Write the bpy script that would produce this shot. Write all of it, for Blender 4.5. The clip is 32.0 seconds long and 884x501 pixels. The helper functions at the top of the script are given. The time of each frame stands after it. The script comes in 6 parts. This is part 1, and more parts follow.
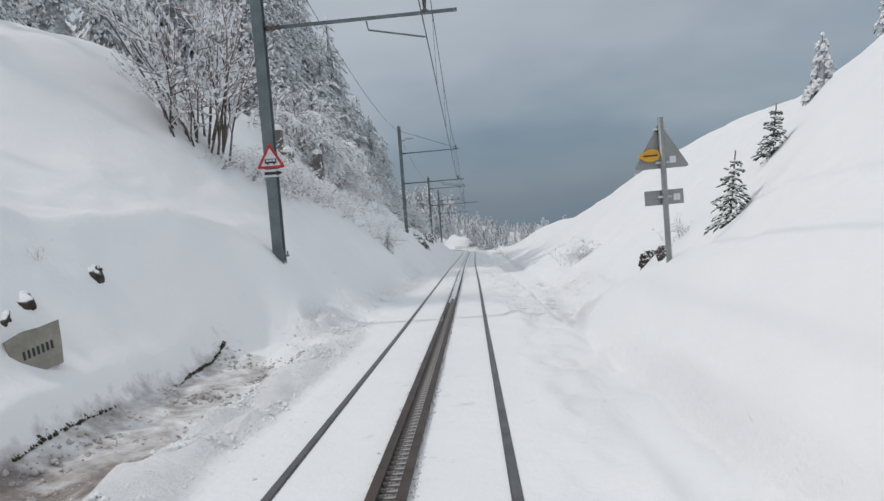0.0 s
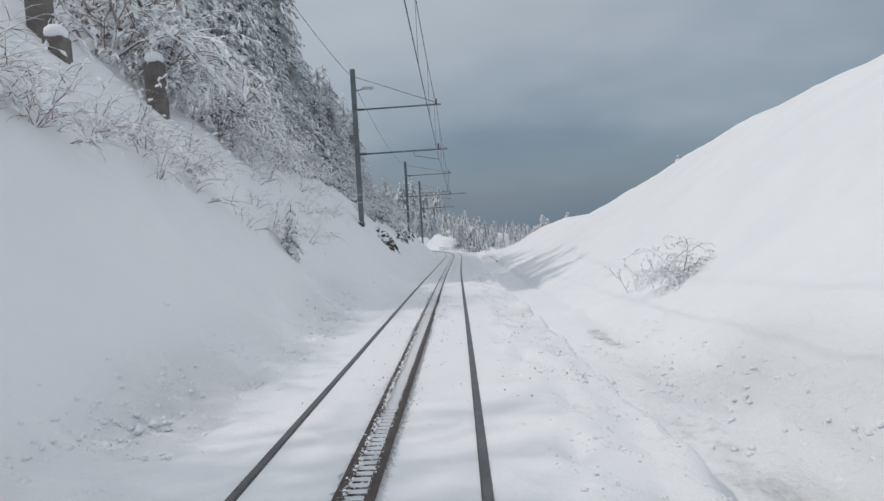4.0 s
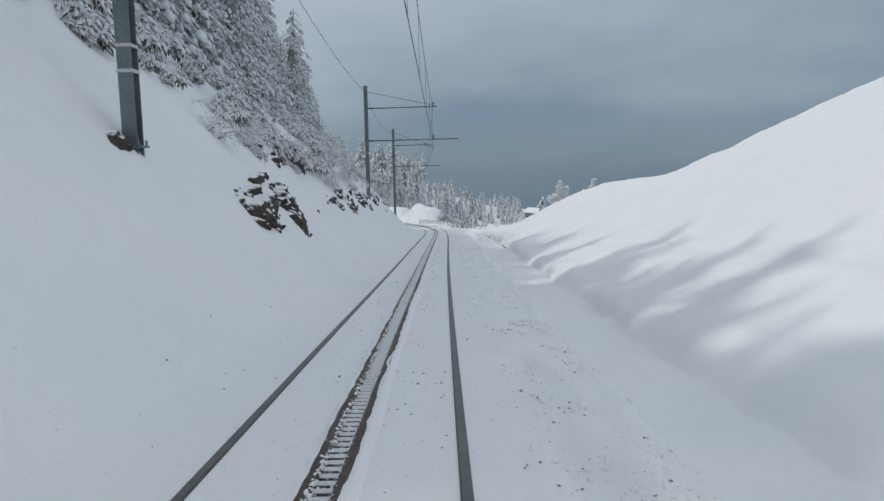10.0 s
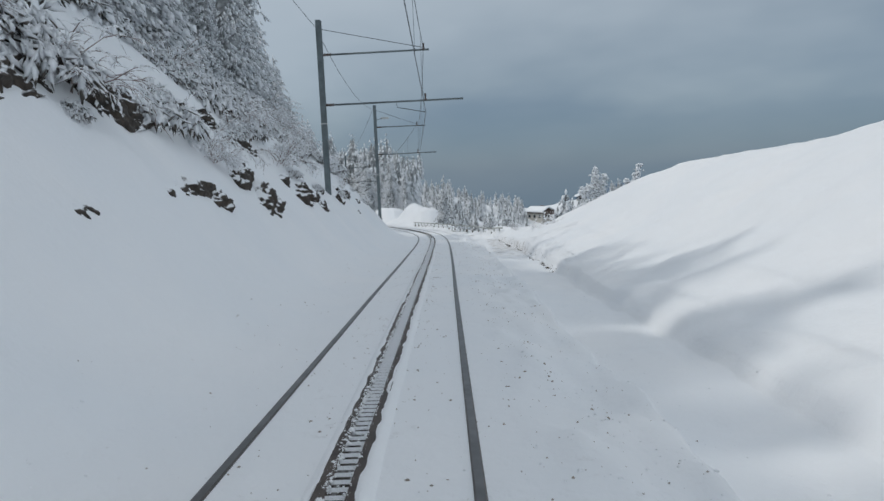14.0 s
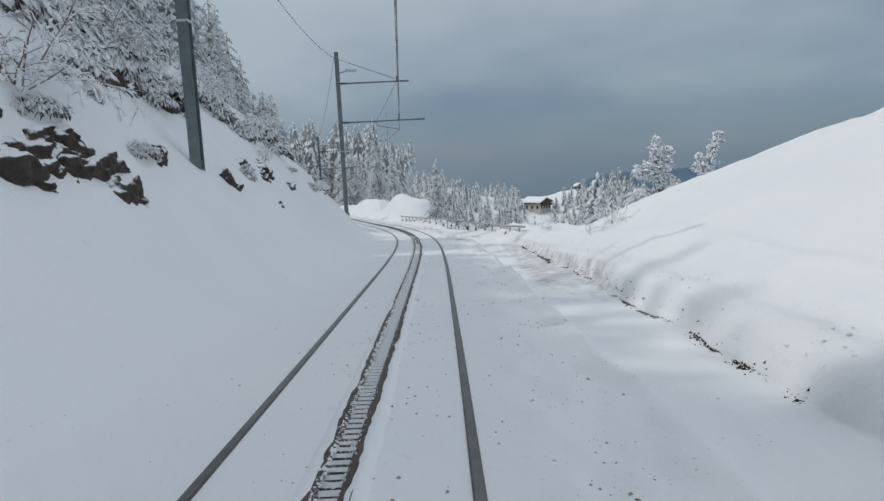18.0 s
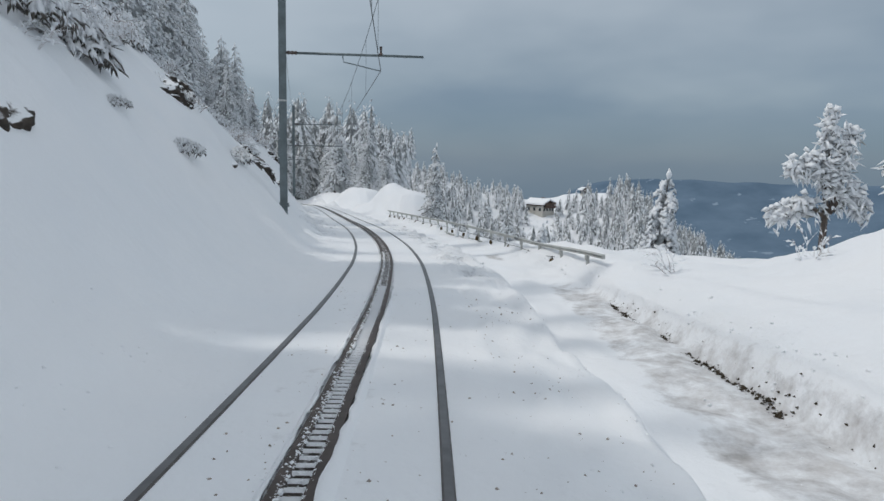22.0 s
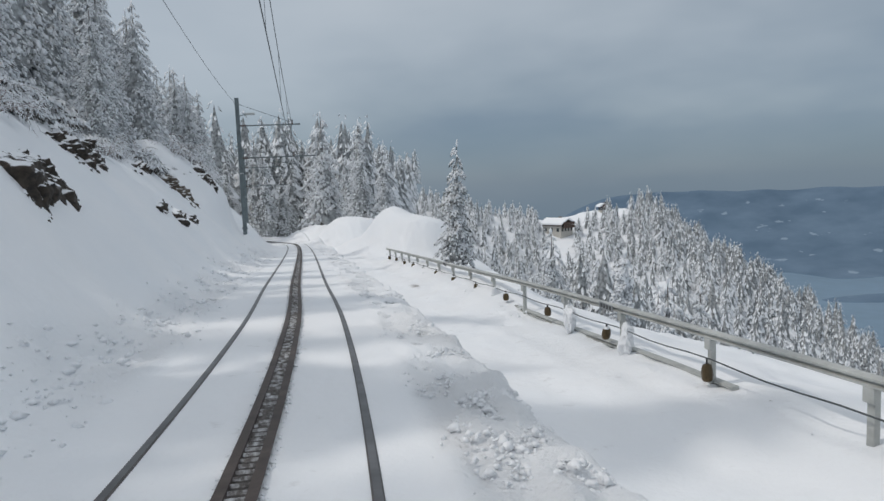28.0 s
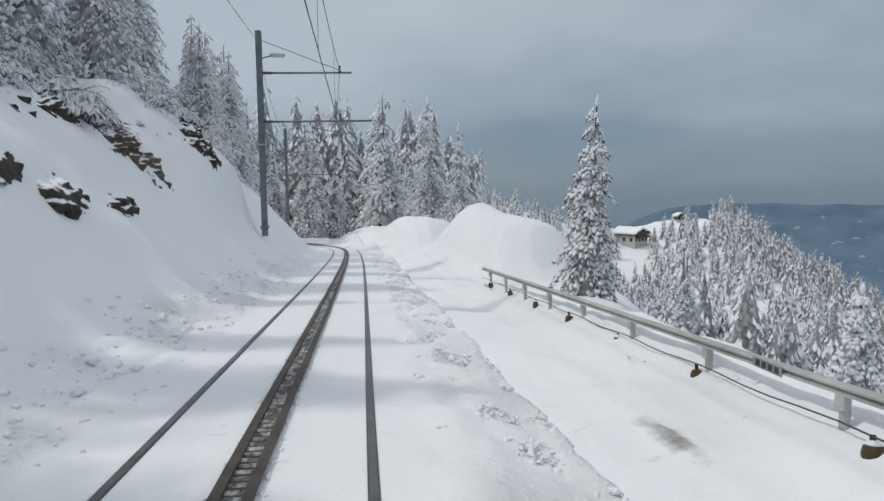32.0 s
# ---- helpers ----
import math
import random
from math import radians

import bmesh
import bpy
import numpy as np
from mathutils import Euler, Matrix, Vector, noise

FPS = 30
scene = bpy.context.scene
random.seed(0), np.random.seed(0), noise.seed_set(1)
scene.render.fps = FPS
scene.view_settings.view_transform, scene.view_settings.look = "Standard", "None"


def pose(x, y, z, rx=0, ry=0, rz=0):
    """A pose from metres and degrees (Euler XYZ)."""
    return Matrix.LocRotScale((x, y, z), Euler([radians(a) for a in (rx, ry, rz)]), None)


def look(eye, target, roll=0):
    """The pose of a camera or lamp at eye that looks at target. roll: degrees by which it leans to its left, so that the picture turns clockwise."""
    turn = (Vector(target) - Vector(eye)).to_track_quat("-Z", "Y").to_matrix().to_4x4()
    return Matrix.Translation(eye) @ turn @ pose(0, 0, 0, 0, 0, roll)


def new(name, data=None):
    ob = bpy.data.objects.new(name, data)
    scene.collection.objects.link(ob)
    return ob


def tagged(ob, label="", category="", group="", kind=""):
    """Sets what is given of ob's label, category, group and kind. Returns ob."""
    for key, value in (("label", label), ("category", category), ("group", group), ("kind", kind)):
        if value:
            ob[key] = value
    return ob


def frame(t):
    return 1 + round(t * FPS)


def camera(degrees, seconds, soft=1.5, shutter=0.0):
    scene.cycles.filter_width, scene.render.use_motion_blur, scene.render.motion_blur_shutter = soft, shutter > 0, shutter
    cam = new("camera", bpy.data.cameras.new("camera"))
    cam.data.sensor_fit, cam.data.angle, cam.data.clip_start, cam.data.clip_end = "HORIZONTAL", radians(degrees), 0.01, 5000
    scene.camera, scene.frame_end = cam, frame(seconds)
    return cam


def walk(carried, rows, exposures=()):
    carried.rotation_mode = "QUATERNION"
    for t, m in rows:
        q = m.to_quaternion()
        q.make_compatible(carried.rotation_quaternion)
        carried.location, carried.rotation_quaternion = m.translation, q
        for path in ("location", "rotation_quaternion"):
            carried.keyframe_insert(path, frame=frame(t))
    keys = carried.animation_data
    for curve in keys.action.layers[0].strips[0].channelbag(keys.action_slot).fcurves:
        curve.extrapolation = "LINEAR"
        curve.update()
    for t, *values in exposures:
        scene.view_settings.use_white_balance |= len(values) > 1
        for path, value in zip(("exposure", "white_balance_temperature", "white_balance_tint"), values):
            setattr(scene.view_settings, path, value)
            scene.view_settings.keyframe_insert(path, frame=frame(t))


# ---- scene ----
cam = camera(68.0, 32.0)
# seconds, eye, turn in degrees
PATH = [
    (0, 0.000, 0.000, 1.500, 85.76, 4.16, 2.19),
    (0.5, 0.015, 1.781, 1.378, 86.01, 3.13, 1.93),
    (1, 0.031, 3.559, 1.256, 86.04, 2.60, 1.62),
    (1.5, 0.047, 5.338, 1.133, 85.91, 2.73, 1.31),
    (2, 0.063, 7.118, 1.011, 85.66, 2.85, 0.93),
    (2.5, 0.076, 8.901, 0.890, 85.69, 2.91, 0.99),
    (3, 0.088, 10.690, 0.772, 85.69, 2.96, 1.14),
    (3.5, 0.097, 12.487, 0.656, 85.76, 3.02, 1.09),
    (4, 0.103, 14.298, 0.542, 85.72, 3.02, 1.08),
    (4.5, 0.107, 16.117, 0.430, 85.58, 3.01, 0.99),
    (5, 0.109, 17.936, 0.320, 85.38, 3.16, 0.86),
    (5.5, 0.111, 19.748, 0.210, 85.14, 3.61, 0.75),
    (6, 0.113, 21.546, 0.099, 84.78, 4.16, 0.54),
    (6.5, 0.115, 23.323, -0.012, 84.67, 4.93, 0.55),
    (7, 0.118, 25.078, -0.124, 84.40, 5.54, 0.47),
    (7.5, 0.120, 26.817, -0.236, 84.08, 5.42, 0.41),
    (8, 0.122, 28.545, -0.349, 83.83, 4.13, 0.43),
    (8.5, 0.124, 30.266, -0.461, 83.40, 2.56, 0.25),
    (9, 0.124, 31.985, -0.574, 83.00, 1.41, 0.14),
    (9.5, 0.124, 33.706, -0.686, 83.03, 1.16, -0.20),
    (10, 0.122, 35.430, -0.798, 83.19, 0.99, -0.14),
    (10.5, 0.116, 37.151, -0.911, 83.14, 0.84, -0.21),
    (11, 0.109, 38.871, -1.023, 82.98, 0.83, -0.53),
    (11.5, 0.102, 40.588, -1.135, 83.04, 0.72, -0.68),
    (12, 0.098, 42.304, -1.247, 83.16, 0.90, -0.71),
    (12.5, 0.098, 44.019, -1.359, 83.24, 1.19, -0.76),
    (13, 0.104, 45.733, -1.470, 83.25, 1.91, -0.74),
    (13.5, 0.117, 47.451, -1.583, 83.23, 2.13, -0.52),
    (14, 0.134, 49.171, -1.696, 83.28, 2.29, -0.35),
    (14.5, 0.154, 50.888, -1.809, 83.25, 2.57, -0.26),
    (15, 0.176, 52.598, -1.920, 82.95, 2.65, -0.50),
    (15.5, 0.196, 54.298, -2.027, 82.74, 2.67, -0.77),
    (16, 0.213, 55.983, -2.130, 82.61, 2.71, -1.02),
    (16.5, 0.228, 57.651, -2.226, 82.64, 2.76, -1.22),
    (17, 0.242, 59.305, -2.318, 82.70, 2.78, -1.31),
    (17.5, 0.254, 60.948, -2.405, 82.67, 2.77, -1.20),
    (18, 0.267, 62.584, -2.491, 82.51, 2.72, -0.96),
    (18.5, 0.280, 64.216, -2.578, 82.41, 2.70, -0.75),
    (19, 0.293, 65.847, -2.668, 82.42, 2.56, -0.54),
    (19.5, 0.309, 67.478, -2.762, 82.40, 2.41, -0.48),
    (20, 0.329, 69.103, -2.858, 82.45, 2.27, -0.56),
    (20.5, 0.351, 70.723, -2.956, 82.36, 0.90, -0.70),
    (21, 0.372, 72.341, -3.055, 82.25, -0.17, -0.58),
    (21.5, 0.389, 73.960, -3.154, 82.10, -0.84, -0.59),
    (22, 0.399, 75.582, -3.252, 82.07, -1.30, -0.87),
    (22.5, 0.398, 77.212, -3.349, 82.15, -0.77, -1.21),
    (23, 0.396, 78.853, -3.445, 82.15, 0.39, -1.88),
    (23.5, 0.394, 80.502, -3.541, 82.13, 0.81, -2.53),
    (24, 0.385, 82.153, -3.636, 82.27, 0.72, -2.43),
    (24.5, 0.363, 83.801, -3.731, 82.48, 1.49, -2.22),
    (25, 0.322, 85.441, -3.824, 82.34, 2.07, -2.36),
    (25.5, 0.256, 87.066, -3.917, 82.76, 2.49, -2.18),
    (26, 0.163, 88.670, -4.008, 83.07, 2.79, -2.02),
    (26.5, 0.053, 90.252, -4.097, 83.57, 2.77, -1.66),
    (27, -0.077, 91.823, -4.185, 84.05, 2.56, -1.22),
    (27.5, -0.227, 93.391, -4.272, 84.29, 2.31, -0.84),
    (28, -0.399, 94.964, -4.359, 84.35, 2.15, -0.49),
    (28.5, -0.596, 96.553, -4.447, 84.42, 1.85, -0.20),
    (29, -0.817, 98.161, -4.535, 84.47, 1.41, 0.58),
    (29.5, -1.065, 99.761, -4.622, 84.42, 1.70, 1.39),
    (30, -1.337, 101.357, -4.708, 84.43, 1.50, 1.84),
    (30.5, -1.631, 102.969, -4.795, 84.42, 1.31, 2.29),
    (31, -1.947, 104.613, -4.883, 84.44, 1.00, 3.05),
    (31.5, -2.281, 106.307, -4.975, 84.61, 0.77, 3.77),
    (32, -2.634, 108.068, -5.072, 84.84, 0.58, 4.62),
]
walk(cam, [(t, pose(x, y, z, rx, ry, rz)) for t, x, y, z, rx, ry, rz in PATH],
     [(0, 0.06, 6750, 12), (3, 0.05, 6700, 12), (9, 0.0, 6450, 10), (13, 0.0, 6450, 9), (19, 0.04, 6500, 10), (24, 0.08, 6550, 10), (28, 0.08, 6650, 11), (32, 0.12, 6650, 11)])

# ---- sky and sun ----
SUN_EL = 51.0
TO_SUN = Vector((-1.0, 0.0, math.tan(radians(SUN_EL)))).normalized()
sun = new("sun", bpy.data.lights.new("sun", "SUN"))
sun.data.energy, sun.data.angle, sun.data.color = 1.05, radians(1.2), (1.0, 0.96, 0.9)
sun.matrix_world = look((0, 0, 60), Vector((0, 0, 60)) - TO_SUN)

world = bpy.data.worlds.new("world")
scene.world = world
world.use_nodes = True


def wire(nt, a, b):
    nt.links.new(a, b)


def build_sky():
    nt = world.node_tree
    nt.nodes.clear()
    out = nt.nodes.new("ShaderNodeOutputWorld")
    bg = nt.nodes.new("ShaderNodeBackground")
    sky = nt.nodes.new("ShaderNodeTexSky")
    sky.sky_type, sky.sun_disc = "NISHITA", False
    sky.sun_elevation, sky.sun_rotation = radians(SUN_EL), radians(270)
    sky.altitude, sky.dust_density = 1500, 2.0
    co = nt.nodes.new("ShaderNodeTexCoord")
    sep = nt.nodes.new("ShaderNodeSeparateXYZ")
    wire(nt, co.outputs["Generated"], sep.inputs[0])
    # cloud deck: slate blue low down, pale grey above
    ramp = nt.nodes.new("ShaderNodeValToRGB")
    els = ramp.color_ramp.elements
    els[0].position, els[0].color = 0.0, (0.085, 0.135, 0.195, 1)
    els[1].position, els[1].color = 1.0, (0.70, 0.745, 0.785, 1)
    for at, col in ((0.47, (0.13, 0.20, 0.28, 1)), (0.52, (0.18, 0.245, 0.32, 1)), (0.56, (0.275, 0.34, 0.40, 1)),
                    (0.62, (0.41, 0.475, 0.53, 1)), (0.72, (0.53, 0.59, 0.64, 1))):
        e = els.new(at)
        e.color = col
    noise_tex = nt.nodes.new("ShaderNodeTexNoise")
    noise_tex.inputs["Scale"].default_value, noise_tex.inputs["Detail"].default_value = 1.6, 4.0
    mp = nt.nodes.new("ShaderNodeMapping")
    mp.inputs["Scale"].default_value = (1.3, 1.3, 3.4)
    wire(nt, co.outputs["Generated"], mp.inputs[0])
    wire(nt, mp.outputs[0], noise_tex.inputs["Vector"])
    m1 = nt.nodes.new("ShaderNodeMath")
    m1.operation = "MULTIPLY_ADD"
    m1.inputs[1].default_value, m1.inputs[2].default_value = 0.5, 0.5
    wire(nt, sep.outputs[2], m1.inputs[0])
    m2 = nt.nodes.new("ShaderNodeMath")
    m2.operation = "MULTIPLY_ADD"
    m2.inputs[1].default_value = 0.23
    wire(nt, noise_tex.outputs[0], m2.inputs[0])
    m3 = nt.nodes.new("ShaderNodeMath")
    m3.operation = "SUBTRACT"
    m3.inputs[1].default_value = 0.110
    wire(nt, m1.outputs[0], m3.inputs[0])
    wire(nt, m3.outputs[0], m2.inputs[2])
    # darker cloud away from the sun
    m4 = nt.nodes.new("ShaderNodeMath")
    m4.operation = "MULTIPLY_ADD"
    m4.inputs[1].default_value = -0.05
    wire(nt, sep.outputs[0], m4.inputs[0])
    wire(nt, m2.outputs[0], m4.inputs[2])
    wire(nt, m4.outputs[0], ramp.inputs[0])
    mixer = nt.nodes.new("ShaderNodeMixRGB")
    mixer.blend_type = "ADD"
    mixer.inputs[0].default_value = 0.02
    wire(nt, ramp.outputs[0], mixer.inputs[1])
    wire(nt, sky.outputs[0], mixer.inputs[2])
    wire(nt, mixer.outputs[0], bg.inputs[0])
    bg.inputs[1].default_value = 0.79
    wire(nt, bg.outputs[0], out.inputs[0])


build_sky()


# ---- materials ----
def material(name, rough=0.7, metal=0.0):
    m = bpy.data.materials.new(name)
    m.use_nodes = True
    nt = m.node_tree
    b = nt.nodes["Principled BSDF"]
    b.inputs["Roughness"].default_value, b.inputs["Metallic"].default_value = rough, metal
    return m, nt, b


def tex_noise(nt, scale, detail=4.0, coords=None, rough=0.55):
    n = nt.nodes.new("ShaderNodeTexNoise")
    n.inputs["Scale"].default_value, n.inputs["Detail"].default_value = scale, detail
    n.inputs["Roughness"].default_value = rough
    if coords is None:
        coords = nt.nodes.new("ShaderNodeTexCoord").outputs["Object"]
    nt.links.new(coords, n.inputs["Vector"])
    return n.outputs["Fac"]


def ramp_of(nt, fac, stops):
    r = nt.nodes.new("ShaderNodeValToRGB")
    els = r.color_ramp.elements
    els[0].position, els[0].color = stops[0][0], (*stops[0][1], 1)
    els[1].position, els[1].color = stops[-1][0], (*stops[-1][1], 1)
    for at, col in stops[1:-1]:
        els.new(at).color = (*col, 1)
    nt.links.new(fac, r.inputs[0])
    return r.outputs[0]


def bump(nt, b, fac, strength, distance):
    n = nt.nodes.new("ShaderNodeBump")
    n.inputs["Strength"].default_value, n.inputs["Distance"].default_value = strength, distance
    old = b.inputs["Normal"].links
    if old:
        nt.links.new(old[0].from_socket, n.inputs["Normal"])
    nt.links.new(fac, n.inputs["Height"])
    nt.links.new(n.outputs[0], b.inputs["Normal"])


def mix(nt, fac, a, c):
    n = nt.nodes.new("ShaderNodeMixRGB")
    if isinstance(fac, float):
        n.inputs[0].default_value = fac
    else:
        nt.links.new(fac, n.inputs[0])
    for k, v in ((1, a), (2, c)):
        if isinstance(v, tuple):
            n.inputs[k].default_value = (*v, 1)
        else:
            nt.links.new(v, n.inputs[k])
    return n.outputs[0]


SNOW = (0.86, 0.88, 0.905)


def plain(name, colour, rough=0.6, metal=0.0, grain=30.0, spread=0.25, relief=0.0):
    m, nt, b = material(name, rough, metal)
    lo = tuple(c * (1 - spread) for c in colour)
    hi = tuple(min(1, c * (1 + spread)) for c in colour)
    big = ramp_of(nt, tex_noise(nt, grain, 5), [(0.3, lo), (0.7, hi)])
    small = ramp_of(nt, tex_noise(nt, grain * 7, 3), [(0.3, tuple(c * 0.85 for c in (1, 1, 1))), (0.7, (1, 1, 1))])
    mul = nt.nodes.new("ShaderNodeMixRGB")
    mul.blend_type = "MULTIPLY"
    mul.inputs[0].default_value = 1.0
    nt.links.new(big, mul.inputs[1])
    nt.links.new(small, mul.inputs[2])
    nt.links.new(mul.outputs[0], b.inputs["Base Color"])
    if relief:
        bump(nt, b, tex_noise(nt, grain * 4, 4), 0.5, relief)
    return m


def snow_material():
    m, nt, b = material("snow", 0.62)
    co = nt.nodes.new("ShaderNodeTexCoord").outputs["Object"]
    tint = ramp_of(nt, tex_noise(nt, 0.35, 3, co), [(0.3, (0.84, 0.865, 0.895)), (0.7, (0.885, 0.895, 0.91))])
    nt.links.new(tint, b.inputs["Base Color"])
    b.inputs["Specular IOR Level"].default_value = 0.25
    bump(nt, b, tex_noise(nt, 2.2, 6, co), 0.35, 0.12)
    bump(nt, b, tex_noise(nt, 26.0, 5, co), 0.35, 0.012)
    return m


def ground_material():
    m, nt, b = material("trodden_snow", 0.62)
    co = nt.nodes.new("ShaderNodeTexCoord").outputs["Object"]
    tint = ramp_of(nt, tex_noise(nt, 0.35, 3, co), [(0.3, (0.84, 0.865, 0.895)), (0.7, (0.885, 0.895, 0.91))])
    mud = ramp_of(nt, tex_noise(nt, 4.0, 5, co), [(0.3, (0.085, 0.065, 0.055)), (0.5, (0.22, 0.185, 0.165)), (0.68, (0.45, 0.42, 0.40))])
    at = nt.nodes.new("ShaderNodeAttribute")
    at.attribute_name = "dirt"
    n = nt.nodes.new("ShaderNodeMath")
    n.operation = "MULTIPLY_ADD"
    n.inputs[1].default_value, n.inputs[2].default_value = 1.5, -0.95
    nt.links.new(tex_noise(nt, 3.1, 7, co, 0.68), n.inputs[0])
    add = nt.nodes.new("ShaderNodeMath")
    nt.links.new(n.outputs[0], add.inputs[0])
    nt.links.new(at.outputs["Fac"], add.inputs[1])
    mr = nt.nodes.new("ShaderNodeMapRange")
    mr.inputs[1].default_value, mr.inputs[2].default_value, mr.inputs[4].default_value = 0.10, 0.75, 0.92
    nt.links.new(add.outputs[0], mr.inputs[0])
    nt.links.new(mix(nt, mr.outputs[0], tint, mud), b.inputs["Base Color"])
    b.inputs["Specular IOR Level"].default_value = 0.25
    bump(nt, b, tex_noise(nt, 2.2, 6, co), 0.35, 0.10)
    bump(nt, b, tex_noise(nt, 8.0, 6, co, 0.65), 0.3, 0.05)
    churn = nt.nodes.new("ShaderNodeAttribute")
    churn.attribute_name = "churn"
    lump = nt.nodes.new("ShaderNodeMath")
    lump.operation = "MULTIPLY"
    nt.links.new(tex_noise(nt, 5.5, 8, co, 0.66), lump.inputs[0])
    nt.links.new(churn.outputs["Fac"], lump.inputs[1])
    bump(nt, b, lump.outputs[0], 0.8, 0.16)
    bump(nt, b, tex_noise(nt, 26.0, 5, co), 0.35, 0.012)
    return m


def snowed(name, low, high, cut=0.35, soft=0.25, scale=9.0, rough=0.8, amount=1.0):
    """A dark surface with snow lying on whatever faces up, broken by noise."""
    m, nt, b = material(name, rough)
    co = nt.nodes.new("ShaderNodeTexCoord").outputs["Object"]
    dark = ramp_of(nt, tex_noise(nt, scale * 1.7, 5, co), [(0.3, low), (0.7, high)])
    geo = nt.nodes.new("ShaderNodeNewGeometry")
    sep = nt.nodes.new("ShaderNodeSeparateXYZ")
    nt.links.new(geo.outputs["Normal"], sep.inputs[0])
    add = nt.nodes.new("ShaderNodeMath")
    add.operation = "MULTIPLY_ADD"
    add.inputs[1].default_value = 1.1
    nt.links.new(tex_noise(nt, scale, 5, co), add.inputs[0])
    nt.links.new(sep.outputs[2], add.inputs[2])
    cover = ramp_of(nt, add.outputs[0], [(0.0, (0, 0, 0)), (1.0, (1, 1, 1))])
    mr = nt.nodes.new("ShaderNodeMapRange")
    mr.inputs[1].default_value, mr.inputs[2].default_value = cut, cut + soft
    mr.inputs[4].default_value = amount
    nt.links.new(add.outputs[0], mr.inputs[0])
    nt.links.new(mix(nt, mr.outputs[0], dark, SNOW), b.inputs["Base Color"])
    bump(nt, b, tex_noise(nt, scale * 3, 4, co), 0.5, 0.03)
    return m


MAT = {}
MAT["snow"] = snow_material()
MAT["ground"] = ground_material()
MAT["steel_mast"] = plain("galvanised_steel", (0.17, 0.205, 0.215), 0.55, 0.35, 3.0, 0.22)


def rail_material():
    """Dark flanks, a worn brighter head."""
    m, nt, b = material("worn_rail", 0.4, 0.5)
    sep = nt.nodes.new("ShaderNodeSeparateXYZ")
    nt.links.new(nt.nodes.new("ShaderNodeNewGeometry").outputs["Normal"], sep.inputs[0])
    head = ramp_of(nt, sep.outputs[2], [(0.9, (0, 0, 0)), (0.97, (1, 1, 1))])
    co = nt.nodes.new("ShaderNodeTexCoord").outputs["Object"]
    flank = ramp_of(nt, tex_noise(nt, 9.0, 5, co), [(0.3, (0.055, 0.048, 0.045)), (0.7, (0.12, 0.105, 0.10))])
    worn = ramp_of(nt, tex_noise(nt, 4.0, 5, co), [(0.3, (0.09, 0.09, 0.094)), (0.7, (0.17, 0.17, 0.174))])
    nt.links.new(mix(nt, head, flank, worn), b.inputs["Base Color"])
    return m


MAT["rail"] = rail_material()
MAT["rack"] = plain("rack_steel", (0.078, 0.06, 0.053), 0.6, 0.3, 5.0, 0.4)
MAT["wire"] = plain("wire", (0.09, 0.10, 0.105), 0.5, 0.4, 2.0, 0.1)
MAT["bark"] = snowed("bark", (0.05, 0.04, 0.035), (0.14, 0.11, 0.09), 1.0, 0.3, 5.0)
MAT["needles"] = snowed("snowy_needles", (0.06, 0.066, 0.062), (0.22, 0.235, 0.23), -0.46, 0.34, 11.0)
# grey for crown cores: the shade between the boughs as base colour
MAT["inner"] = plain("painted_needle_shade", (0.40, 0.415, 0.42), 0.9, 0, 3.0, 0.7)
MAT["rock"] = snowed("rock", (0.012, 0.010, 0.009), (0.075, 0.058, 0.044), 1.2, 0.16, 5.0)
MAT["twig"] = snowed("frosted_twig", (0.11, 0.078, 0.066), (0.40, 0.31, 0.285), 0.2, 0.45, 7.0)
MAT["fence"] = plain("fence_metal", (0.47, 0.48, 0.46), 0.5, 0.2, 2.0, 0.2)


# ---- the plan ----
def curve_fn(knots):
    ys, vs = np.array(knots, float).T
    d = np.diff(vs) / np.diff(ys)
    ms = np.concatenate([[d[0]], np.where(d[1:] * d[:-1] > 0, 2 * d[1:] * d[:-1] / np.where(d[1:] + d[:-1] == 0, 1, d[1:] + d[:-1]), 0.0), [d[-1]]])

    def fn(y):
        y = np.clip(np.asarray(y, float), ys[0], ys[-1])
        i = np.clip(np.searchsorted(ys, y, side="right") - 1, 0, len(ys) - 2)
        h = ys[i + 1] - ys[i]
        u = (y - ys[i]) / h
        return ((2 * u**3 - 3 * u**2 + 1) * vs[i] + (u**3 - 2 * u**2 + u) * h * ms[i]
                + (-2 * u**3 + 3 * u**2) * vs[i + 1] + (u**3 - u**2) * h * ms[i + 1])
    return fn


line_x = curve_fn([(-30, -0.62), (0, -0.59), (10, -0.57), (25, -0.53), (40, -0.52), (50, -0.48), (60, -0.39), (70, -0.28), (78, -0.235),
                   (83, -0.27), (88.5, -0.46), (93, -0.83), (98.3, -1.53), (104.5, -2.60), (111.3, -4.03), (116.3, -5.05), (125, -6.83),
                   (134.6, -8.84), (146, -11.4), (152, -13.0), (157, -14.9), (163, -18.1), (168, -22.0)])
plan_x = curve_fn([(-30, -0.62), (0, -0.59), (25, -0.53), (40, -0.52), (50, -0.48), (60, -0.39), (70, -0.28), (78, -0.235), (83, -0.27),
                   (88.5, -0.46), (93, -0.83), (98.3, -1.53), (104.5, -2.60), (111.3, -4.03), (125, -6.83), (134.6, -8.84), (146, -11.4),
                   (157, -14.9), (168, -19.3), (260, -60)])
